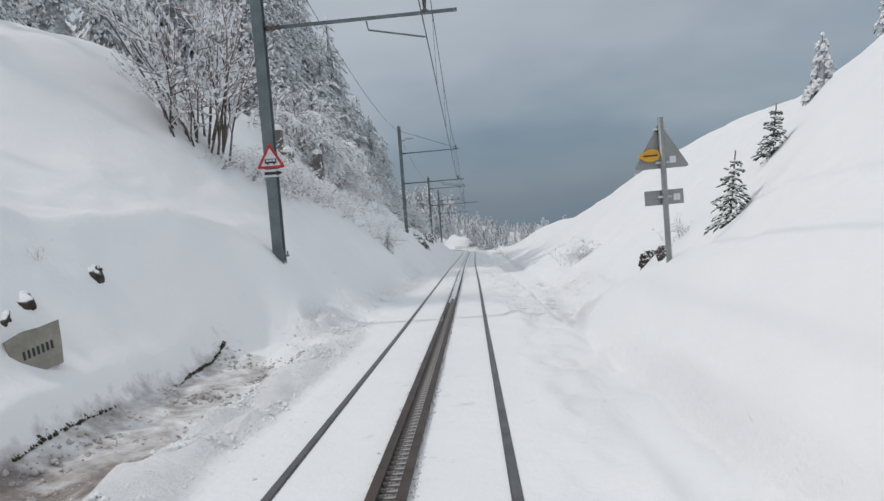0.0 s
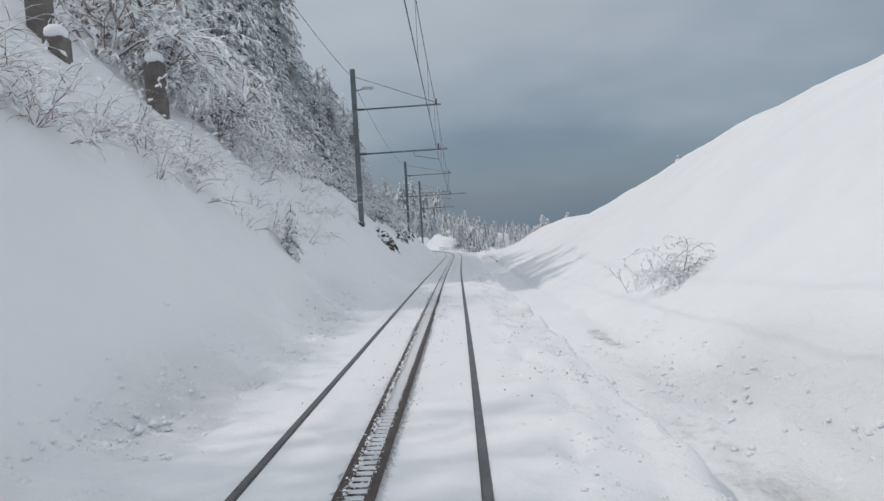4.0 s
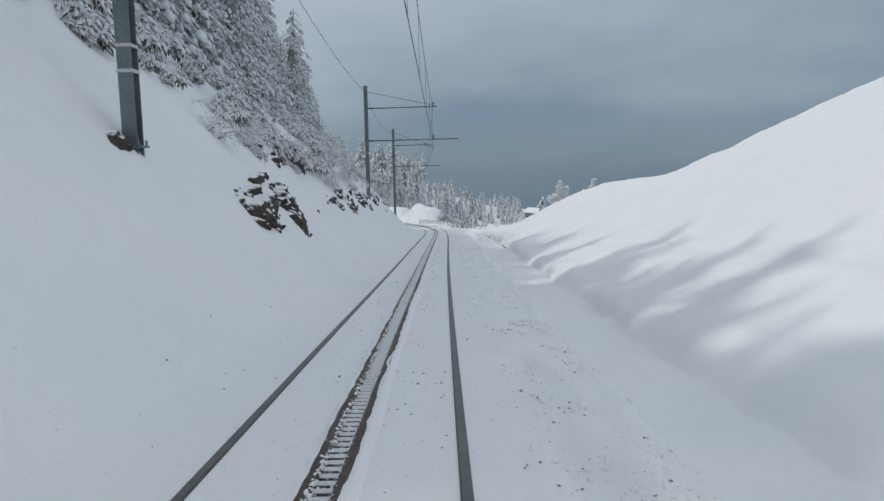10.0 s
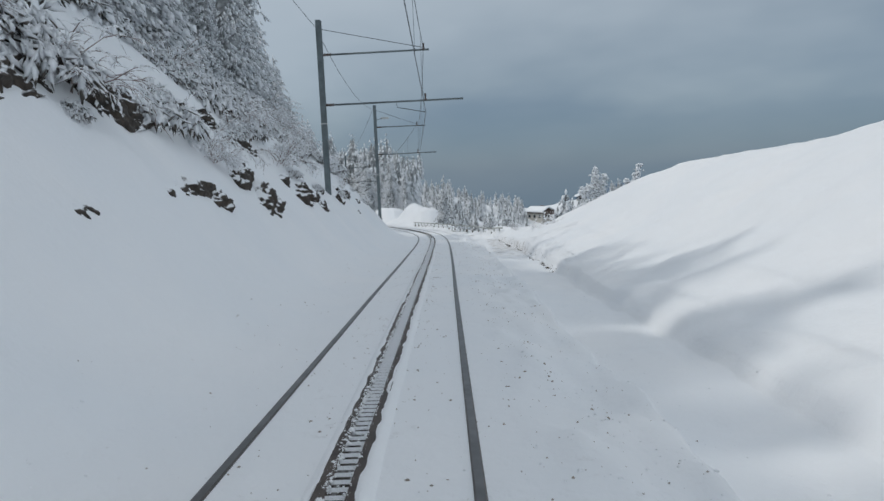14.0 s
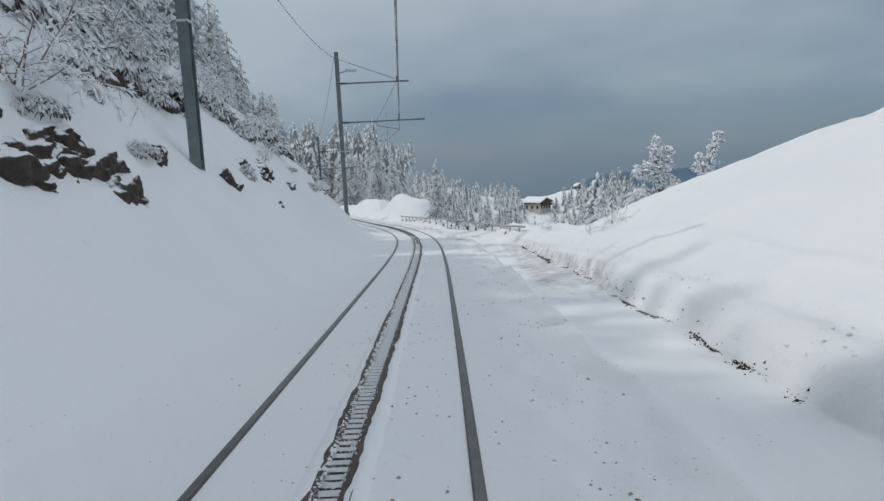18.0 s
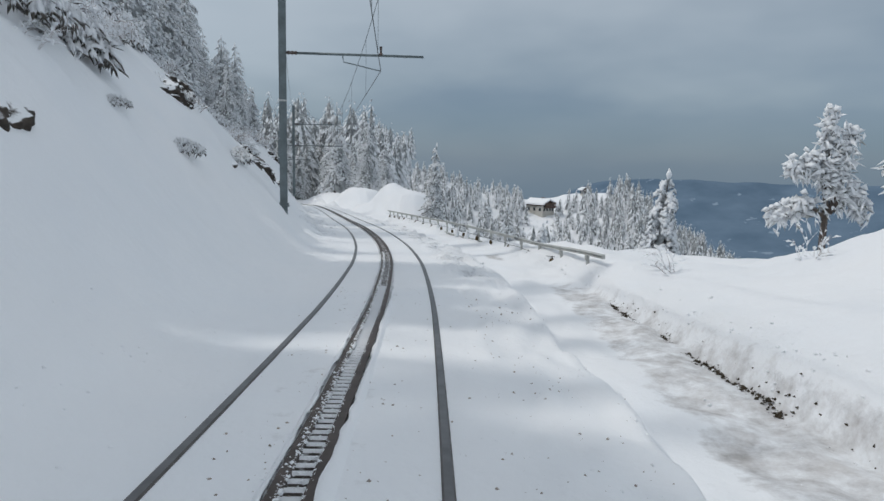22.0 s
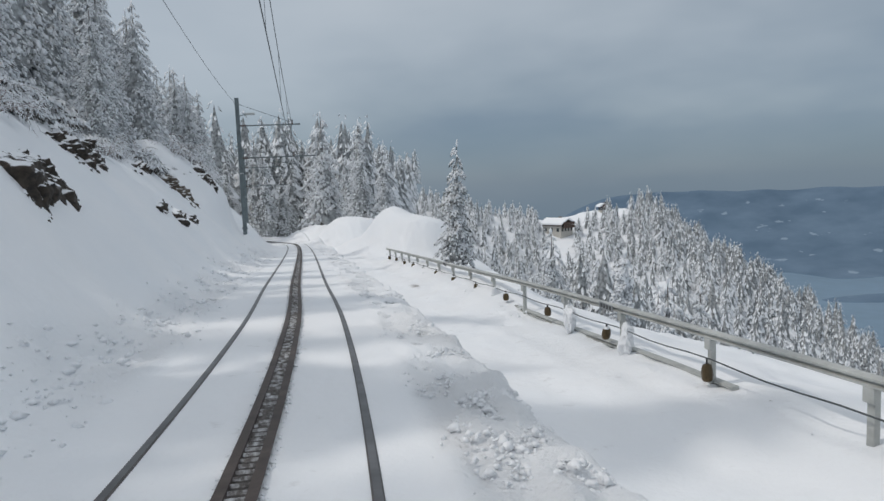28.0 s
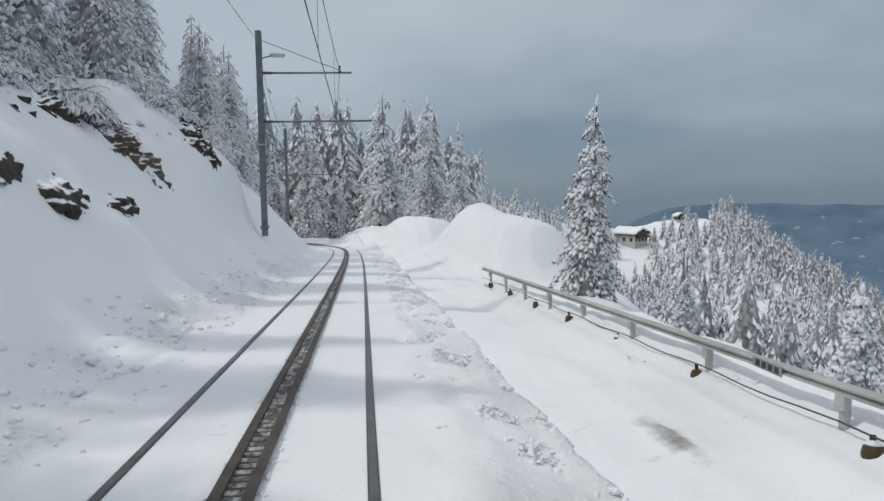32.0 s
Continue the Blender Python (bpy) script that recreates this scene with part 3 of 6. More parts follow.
def build_mast(y, u, foot_h, top, upper, lower, lamp):
    fm = mast_frame(y)
    root = tagged(new("overhead_line_mast"), "grey galvanised steel mast standing in the snow bank" + (" with lamp" if lamp else ""), "mast", "masts along the line")
    root.matrix_basis = fm @ Matrix.Translation((u, 0, foot_h - 0.3))
    loc = Matrix.Translation((0, 0, -(foot_h - 0.3)))
    w = 0.105
    bm = bmesh.new()
    q, e = 0.018, 0.012
    outline = [(-w, -w), (w, -w), (w, -w + q), (e, -w + q), (e, w - q), (w, w - q), (w, w), (-w, w), (-w, w - q), (-e, w - q), (-e, -w + q), (-w, -w + q)]
    ends = [[bm.verts.new(loc @ Vector((px, py, pz))) for px, py in outline] for pz in (foot_h - 0.35, top)]
    for k in range(12):
        bm.faces.new((ends[0][k], ends[0][(k + 1) % 12], ends[1][(k + 1) % 12], ends[1][k]))
    bm.faces.new(ends[1])
    part("column", bm, MAT["steel_mast"], root)
    bm = bmesh.new()
    box_into(bm, (-0.16, -0.16, foot_h - 0.05), (0.16, 0.16, foot_h - 0.02), loc)
    plate = part("base_plate", bm, MAT["steel_mast"], root)
    for a in (-0.13, 0.13):
        for b in (-0.13, 0.13):
            bm = bmesh.new()
            tube_into(bm, [loc @ Vector((a, b, foot_h - 0.02)), loc @ Vector((a, b, foot_h + 0.06))], 0.016, 6)
            part("bolt", bm, MAT["steel_mast"], plate)
    more = REACH.get(y, (0.22, 0.62))
    for h, reach in ((upper, -u + more[0]), (lower, -u + more[1])):
        bm = bmesh.new()
        tube_into(bm, [loc @ Vector((0.42, 0, h)), loc @ Vector((reach, 0, h + 0.05))], 0.038, 8)
        arm = part("arm", bm, MAT["steel_mast"], root, "", True)
        bm = bmesh.new()
        tube_into(bm, [loc @ Vector((w + 0.005 + k * 0.028, 0, h)) for k in range(12)], [0.04, 0.04, 0.062, 0.062] * 3, 8)
        part("insulator", bm, MAT["insulator"], arm, "dark ribbed insulator", True)
    bm = bmesh.new()
    tube_into(bm, [loc @ Vector((w, 0, top - 0.35)), loc @ Vector((-u + 0.05, 0, upper + 0.12))], 0.012, 5)
    part("stay_wire", bm, MAT["wire"], root)
    bm = bmesh.new()
    tube_into(bm, [loc @ Vector((-u - 1.15, 0, lower - 0.03)), loc @ Vector((-u - 1.12, 0, lower - 0.2)), loc @ Vector((-u - 0.02, 0, lower - 0.42))], 0.018, 6)
    part("registration_arm", bm, MAT["steel_mast"], root)
    for h in (upper, lower):
        bm = bmesh.new()
        tube_into(bm, [loc @ Vector((-u, 0, h + 0.03)), loc @ Vector((-u, 0, h + 0.08)), loc @ Vector((-u, 0, h + 0.12)), loc @ Vector((-u, 0, h + 0.30))], [0.05, 0.07, 0.03, 0.045], 8)
        part("wire_clamp", bm, MAT["insulator"], root)
    for h in ((foot_h + 1.0, foot_h + 1.35) if 40 < y < 50 else (foot_h + 3.1,) if y > 50 else ()):
        bm = bmesh.new()
        box_into(bm, (-w - 0.012, -w - 0.012, h), (w + 0.012, w + 0.012, h + 0.05), loc, 0.006)
        part("strap", bm, MAT["lamp_glass"], root, "pale strap caked with snow")
    if lamp:
        bm = bmesh.new()
        tube_into(bm, [loc @ Vector((w, 0, top - 1.0)), loc @ Vector((0.35, 0, top - 0.93)), loc @ Vector((0.62, 0, top - 0.9))], 0.025, 6)
        bracket = part("lamp_arm", bm, MAT["steel_mast"], root)
        bm = bmesh.new()
        box_into(bm, (0.40, -0.11, top - 0.95), (0.95, 0.11, top - 0.82), loc, 0.035)
        part("lamp_head", bm, MAT["lamp_glass"], bracket, "grey lamp head")
    return root


masts = [build_mast(*row) for row in MASTS]


def build_wires():
    def hang(name, pts, r, label):
        bm = bmesh.new()
        tube_into(bm, pts, r, 5)
        ob = part(name, bm, MAT["wire"], None)
        return tagged(ob, label, "overhead wire", "overhead wires")
    for a, b in zip(MASTS, MASTS[1:]):
        fa, fb = mast_frame(a[0]), mast_frame(b[0])
        n = 16
        for name, ua, ub, ha, hb, sag, r, label in (
                ("messenger_wire", 0, 0, a[4] + 0.12, b[4] + 0.12, 0.95, 0.011, "thin dark carrier wire between the upper arms"),
                ("contact_wire", 0.0, 0.0, a[5] - 0.42, b[5] - 0.42, 0.05, 0.012, "thin dark contact wire above the rails"),
                ("feeder_wire", a[1] - 0.12, b[1] - 0.12, a[3] - 0.25, b[3] - 0.25, 0.7, 0.010, "thin dark cable along the mast tops")):
            p, q = fa @ Vector((ua, 0, ha)), fb @ Vector((ub, 0, hb))
            pts = [p.lerp(q, k / n) - Vector((0, 0, sag * 4 * (k / n) * (1 - k / n))) for k in range(n + 1)]
            ob = hang(name, pts, r, label)
            if name == "messenger_wire":
                m_pts = pts
            if name == "contact_wire":
                for k in (2, 5, 8, 11, 14):
                    bm = bmesh.new()
                    tube_into(bm, [m_pts[k], pts[k]], 0.005, 4)
                    part("dropper", bm, MAT["wire"], ob)


build_wires()


# ---- signs ----
MAT["sign_red"] = plain("sign_red", (0.50, 0.03, 0.035), 0.4, 0, 5, 0.08)
MAT["sign_white"] = plain("sign_white", (0.74, 0.75, 0.75), 0.4, 0, 5, 0.05)
MAT["sign_black"] = plain("sign_black", (0.025, 0.025, 0.027), 0.45, 0, 5, 0.1)
MAT["sign_grey"] = plain("sign_back", (0.30, 0.315, 0.32), 0.45, 0.4, 3, 0.1)
MAT["sign_yellow"] = plain("sign_yellow", (0.72, 0.36, 0.015), 0.45, 0, 5, 0.1)


def slab(bm, outline, y0, y1, m):
    front = [bm.verts.new(m @ Vector((x, y0, z))) for x, z in outline]
    back = [bm.verts.new(m @ Vector((x, y1, z))) for x, z in outline]
    bm.faces.new(front)
    bm.faces.new(back[::-1])
    n = len(outline)
    for k in range(n):
        bm.faces.new((front[(k + 1) % n], front[k], back[k], back[(k + 1) % n]))


def rounded_triangle(half, height, r=0.05):
    pts, c = [], [(-half, 0), (half, 0), (0, height)]
    for k in range(3):
        p, prev, nxt = Vector(c[k]), Vector(c[k - 1]), Vector(c[(k + 1) % 3])
        a, b = p + (prev - p).normalized() * r, p + (nxt - p).normalized() * r
        pts += [tuple(a), tuple((a + b) / 2 * 0.6 + p * 0.4), tuple(b)]
    return pts


def build_mast_signs():
    y, u = MASTS[1][0], MASTS[1][1]
    fm = mast_frame(y) @ Matrix.Translation((u, 0, 0)) @ Matrix.Translation((0.03, -0.13, 3.22))
    sign = tagged(new("warning_sign"), "red-bordered white triangle with a black tram on a mast", "road sign")
    sign.matrix_basis = fm
    eye4 = Matrix.Identity(4)
    bm = bmesh.new()
    slab(bm, rounded_triangle(0.29, 0.50), 0, 0.012, eye4)
    part("border", bm, MAT["sign_red"], sign)
    bm = bmesh.new()
    slab(bm, [(x, z + 0.052) for x, z in rounded_triangle(0.20, 0.35, 0.02)], -0.004, 0.004, eye4)
    part("face", bm, MAT["sign_white"], sign)
    bm = bmesh.new()
    box_into(bm, (-0.115, -0.008, 0.10), (0.115, -0.004, 0.19))
    tram = part("tram_symbol", bm, MAT["sign_black"], sign)
    bm = bmesh.new()
    for x in (-0.085, -0.02, 0.045):
        box_into(bm, (x, -0.011, 0.135), (x + 0.045, -0.008, 0.175))
    part("symbol_windows", bm, MAT["sign_white"], tram)
    bm = bmesh.new()
    for x in (-0.08, 0.05):
        box_into(bm, (x, -0.008, 0.075), (x + 0.04, -0.004, 0.10))
    box_into(bm, (-0.13, -0.008, 0.112), (0.13, -0.004, 0.122))
    part("symbol_wheels", bm, MAT["sign_black"], tram)
    plate = tagged(new("arrow_plate"), "small white plate with a black arrow under a warning sign", "road sign")
    plate.matrix_basis = fm @ Matrix.Translation((0.04, 0, -0.17))
    bm = bmesh.new()
    box_into(bm, (-0.24, 0, 0), (0.24, 0.012, 0.15), eye4, 0.004)
    part("face", bm, MAT["sign_white"], plate)
    bm = bmesh.new()
    slab(bm, [(-0.18, 0.045), (0.06, 0.045), (0.06, 0.02), (0.19, 0.075), (0.06, 0.13), (0.06, 0.105), (-0.18, 0.105)], -0.005, 0.002, eye4)
    part("arrow", bm, MAT["sign_black"], plate)


build_mast_signs()


def build_post_sign():
    x, y, z = 2.41, 8.06, 0.45
    root = tagged(new("road_sign"), "back of grey triangle and plate on a steel post in snow", "road sign")
    root.matrix_basis = pose(x, y, z, 0, -1.0, 4)
    bm = bmesh.new()
    tube_into(bm, [(0, 0, -0.4), (0, 0, 1.87)], 0.034, 10)
    part("post", bm, MAT["sign_grey"], root, "", True)
    bm = bmesh.new()
    slab(bm, [(px, pz + 1.26) for px, pz in rounded_triangle(0.345, 0.56, 0.045)], 0.045, 0.055, Matrix.Identity(4))
    tri = part("triangle_board", bm, MAT["sign_grey"], root)
    bm = bmesh.new()
    box_into(bm, (0.10, 0.040, 1.32), (0.175, 0.044, 1.40))
    part("sticker", bm, MAT["sign_white"], tri)
    bm = bmesh.new()
    box_into(bm, (-0.235, 0.045, 0.82), (0.245, 0.055, 1.0), Matrix.Identity(4), 0.004)
    board = part("plate", bm, MAT["sign_grey"], root)
    bm = bmesh.new()
    box_into(bm, (0.12, 0.040, 0.865), (0.20, 0.044, 0.945))
    part("sticker", bm, MAT["sign_white"], board)
    for h in (1.72, 1.32, 0.905):
        bm = bmesh.new()
        box_into(bm, (-0.085, -0.005, h), (0.085, 0.040, h + 0.025), Matrix.Identity(4), 0.006)
        part("clamp", bm, MAT["lamp_glass"], root)
    way = tagged(new("direction_sign"), "yellow pointed hiking sign with a dark line of writing", "hiking sign")
    way.matrix_basis = root.matrix_basis @ Matrix.Translation((-0.16, -0.02, 1.42))
    bm = bmesh.new()
    slab(bm, [(-0.15, 0.0), (-0.075, -0.055), (0.02, -0.075), (0.10, -0.05), (0.125, 0.0), (0.10, 0.06), (0.02, 0.085), (-0.075, 0.05)], 0, 0.01, Matrix.Identity(4))
    board = part("board", bm, MAT["sign_yellow"], way)
    bm = bmesh.new()
    box_into(bm, (-0.08, -0.003, -0.008), (0.09, 0.0, 0.012))
    part("writing_bar", bm, MAT["sign_black"], board)


build_post_sign()


# ---- trees ----
def pads(rs, p, d, length, width, thick):
    """Many small snow-laden sprays: drop-shaped bodies from p along d."""
    n = len(p)
    d = d / np.linalg.norm(d, axis=1)[:, None]
    s = np.cross(d, [0.05, 0.02, 1.0])
    s = s / np.maximum(np.linalg.norm(s, axis=1), 1e-6)[:, None]
    up = np.cross(s, d)
    j = rs.uniform(0.6, 1.35, (5, n))
    mid = p + d * (length * rs.uniform(0.4, 0.7, n))[:, None]
    rows = [p, mid + s * (width * j[0])[:, None], mid + up * (thick * j[1])[:, None], mid - s * (width * j[2])[:, None], mid - up * (thick * j[3])[:, None],
            p + d * length[:, None] - np.array([0, 0, 1.0]) * (0.15 * length)[:, None]]
    verts = np.stack(rows, 1).reshape(-1, 3)
    pat = [(0, 1, 2), (0, 2, 3), (0, 3, 4), (0, 4, 1), (5, 2, 1), (5, 3, 2), (5, 4, 3), (5, 1, 4)]
    faces = (np.arange(n)[:, None, None] * 6 + np.array(pat)[None]).reshape(-1, 3)
    return verts, faces


def fingers(rs, p, d, laden):
    """Hanging branchlets: slim drops of four faces."""
    n = len(p)
    d = d / np.linalg.norm(d, axis=1)[:, None]
    s = np.cross(d, rs.normal(0, 1, (n, 3)))
    s = s / np.maximum(np.linalg.norm(s, axis=1), 1e-6)[:, None]
    t = np.cross(d, s)
    length, w = rs.uniform(0.2, 0.44, n), rs.uniform(0.03, 0.065, n) * laden
    mid = p + d * (0.4 * length)[:, None]
    verts = np.stack([p, mid + s * w[:, None], mid - s * (0.5 * w)[:, None] + t * (0.87 * w)[:, None], mid - s * (0.5 * w)[:, None] - t * (0.87 * w)[:, None], p + d * length[:, None]], 1).reshape(-1, 3)
    pat = [(0, 1, 2), (0, 2, 3), (0, 3, 1), (4, 2, 1), (4, 3, 2), (4, 1, 3)]
    return verts, (np.arange(n)[:, None, None] * 5 + np.array(pat)[None]).reshape(-1, 3)


def mesh_of(name, verts, faces, mat, shade=True):
    me = bpy.data.meshes.new(name)
    me.from_pydata(verts.tolist(), [], faces.tolist())
    me.materials.append(mat)
    me.polygons.foreach_set("use_smooth", [shade] * len(me.polygons))
    return me


def core_into(rs, h, r, bare, verts, faces):
    """A ragged narrow cone filling a crown, the shade inside put into its grey."""
    rings, sides, base = max(6, int(h)), 9, len(verts)
    core = []
    for i in range(rings):
        f = i / rings
        for k in range(sides):
            a = (k + 0.5 * (i % 2)) * math.tau / sides
            q = 0.5 * (r * (1 - f) + 0.03) * rs.uniform(0.6, 1.25)
            core.append((math.cos(a) * q, math.sin(a) * q, h * (bare + (0.86 - bare) * f) + rs.uniform(-0.15, 0.15)))
    core.append((0, 0, h * 0.88))
    tris = []
    for i in range(rings - 1):
        for k in range(sides):
            a, b = base + i * sides + k, base + i * sides + (k + 1) % sides
            tris += [(a, b, b + sides), (a, b + sides, a + sides)]
    top = base + rings * sides
    for k in range(sides):
        tris.append((top - sides + k, top - sides + (k + 1) % sides, top))
    return np.concatenate([verts, np.array(core)]), np.concatenate([faces, np.array(tris)]), len(tris)


def crown_mesh(seed, h, r, laden=1.0, density=1.0, bare=0.03, mat="needles", droop=1.0, taper=0.8):
    """Boughs that hang outwards, each with snow cushions and drooping fingers."""
    rs = np.random.RandomState(seed)
    P, D, L, W, T, FP, FD = [], [], [], [], [], [], []

    def spray(p, d, length, w, t):
        P.append(p)
        D.append(d)
        L.append(length)
        W.append(w * laden)
        T.append(t * laden)

    n = int(h * 17 * density)
    tiers = max(5, int(h * 1.7))
    for i in range(n):
        f = (i + rs.uniform(0, 1)) / n
        f = 0.98 * f if i % 3 == 0 else 1 - math.sqrt(1 - f * 0.985)
        f = (math.floor(f * tiers) + 0.55 * (f * tiers % 1)) / tiers
        z = h * (bare + (0.98 - bare) * f)
        a = rs.uniform(0, math.tau)
        R = r * (1 - f) ** taper * rs.uniform(0.55, 1.18) * (1 + 0.12 * math.sin(3 * a + seed)) + 0.12
        out = np.array([math.cos(a), math.sin(a), 0])
        side = np.array([-math.sin(a), math.cos(a), 0])
        slope = -(0.25 + 0.45 * rs.uniform(0, 1)) * droop * (0.6 + 0.5 * (1 - f))

        def on(q, s=0.0):
            return np.array([0, 0, z]) + out * R * q + side * R * s + np.array([0, 0, R * (slope * q - 0.35 * droop * q * q)])
        for q in (0.24, 0.42, 0.6, 0.8):
            spray(on(q, rs.uniform(-0.12, 0.12)), out + np.array([0, 0, slope - 0.7 * q * droop]) + rs.normal(0, 0.16, 3), 0.15 * R + 0.11, 0.055 + 0.034 * R, 0.05 + 0.024 * R)
        for k in range(9 if R > 0.5 else 4):
            q, s = rs.uniform(0.35, 1.03), rs.uniform(-0.3, 0.3)
            FP.append(on(q, s))
            FD.append(out * 0.4 + side * s * 1.3 + np.array([0, 0, -0.8 * droop]) + rs.normal(0, 0.16, 3))
    spray(np.array([0, 0, h * 0.9]), np.array([0.02, 0, 1.0]), h * 0.1, 0.07, 0.07)
    v, f = pads(rs, np.array(P), np.array(D), np.array(L), np.array(W), np.array(T))
    fv, ff = fingers(rs, np.array(FP), np.array(FD), laden)
    v, f = np.concatenate([v, fv]), np.concatenate([f, ff + len(v)])
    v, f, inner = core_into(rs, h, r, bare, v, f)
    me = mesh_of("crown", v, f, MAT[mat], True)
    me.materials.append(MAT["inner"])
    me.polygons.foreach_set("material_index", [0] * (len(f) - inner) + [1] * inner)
    return me


def trunk_mesh(h, r):
    bm = bmesh.new()
    tube_into(bm, [(0, 0, -1.5), (0.02, 0, h * 0.3), (-0.02, 0.02, h * 0.7), (0, 0, h * 0.97)], [r, r * 0.75, r * 0.4, r * 0.08], 7)
    me = bpy.data.meshes.new("trunk")
    bm.to_mesh(me)
    bm.free()
    me.materials.append(MAT["bark"])
    return me


MAT["laden"] = snowed("laden_needles", (0.05, 0.056, 0.045), (0.15, 0.16, 0.135), -0.2, 0.4, 7.0)
MAT["plastered"] = snowed("plastered_needles", (0.10, 0.105, 0.10), (0.3, 0.31, 0.3), -0.5, 0.6, 4.0)
SPRUCE = [(crown_mesh(11 + k, h, r, lad, den), trunk_mesh(h, 0.011 * h + 0.04), h) for k, (h, r, lad, den) in enumerate(
    ((11.0, 2.35, 1.15, 1.0), (9.0, 2.0, 1.1, 1.05), (13.0, 2.6, 1.2, 0.95), (7.5, 1.8, 1.15, 1.1), (10.0, 2.2, 1.25, 0.95), (12.0, 2.0, 1.15, 0.95)))]
BACK = [(crown_mesh(31 + k, h, r, 1.55, 0.42), trunk_mesh(h, 0.011 * h + 0.04), h) for k, (h, r) in enumerate(((11.0, 2.3), (9.5, 2.1), (13.0, 2.6), (12.0, 2.1)))]
LADEN = [(crown_mesh(51, 5.6, 1.0, 2.0, 1.0, 0.02, "plastered", 1.5), trunk_mesh(5.6, 0.1), 5.6), (crown_mesh(52, 3.2, 0.6, 1.9, 1.3, 0.03, "plastered", 1.4), trunk_mesh(3.2, 0.07), 3.2),
         (crown_mesh(53, 8.2, 1.25, 1.25, 1.25, 0.03, "laden", 1.2), trunk_mesh(8.2, 0.13), 8.2),
         (crown_mesh(54, 9.6, 1.35, 2.1, 2.3, 0.03, "plastered", 1.7, 0.55), trunk_mesh(9.6, 0.15), 9.6)]


def plant_tree(kind, x, y, z, height, label, group="", lean=0.0, spin=0.0):
    crown, trunk, h = kind
    root = tagged(new("conifer_tree"), label, "tree", group)
    k = height / h
    root.matrix_basis = Matrix.Translation((x, y, z)) @ Matrix.Rotation(lean, 4, "Y") @ Matrix.Rotation(spin, 4, "Z") @ Matrix.Scale(k, 4)
    for name, me in (("trunk", trunk), ("crown", crown)):
        ob = new(name, me)
        ob.parent = root
    return root


rnd = random.Random(5)


def spot(u, y):
    x, yy = at_line(u, y) if y < 150 else (float(plan_x(y)) + u, y)
    return x, yy, float(ground_z(x, yy))


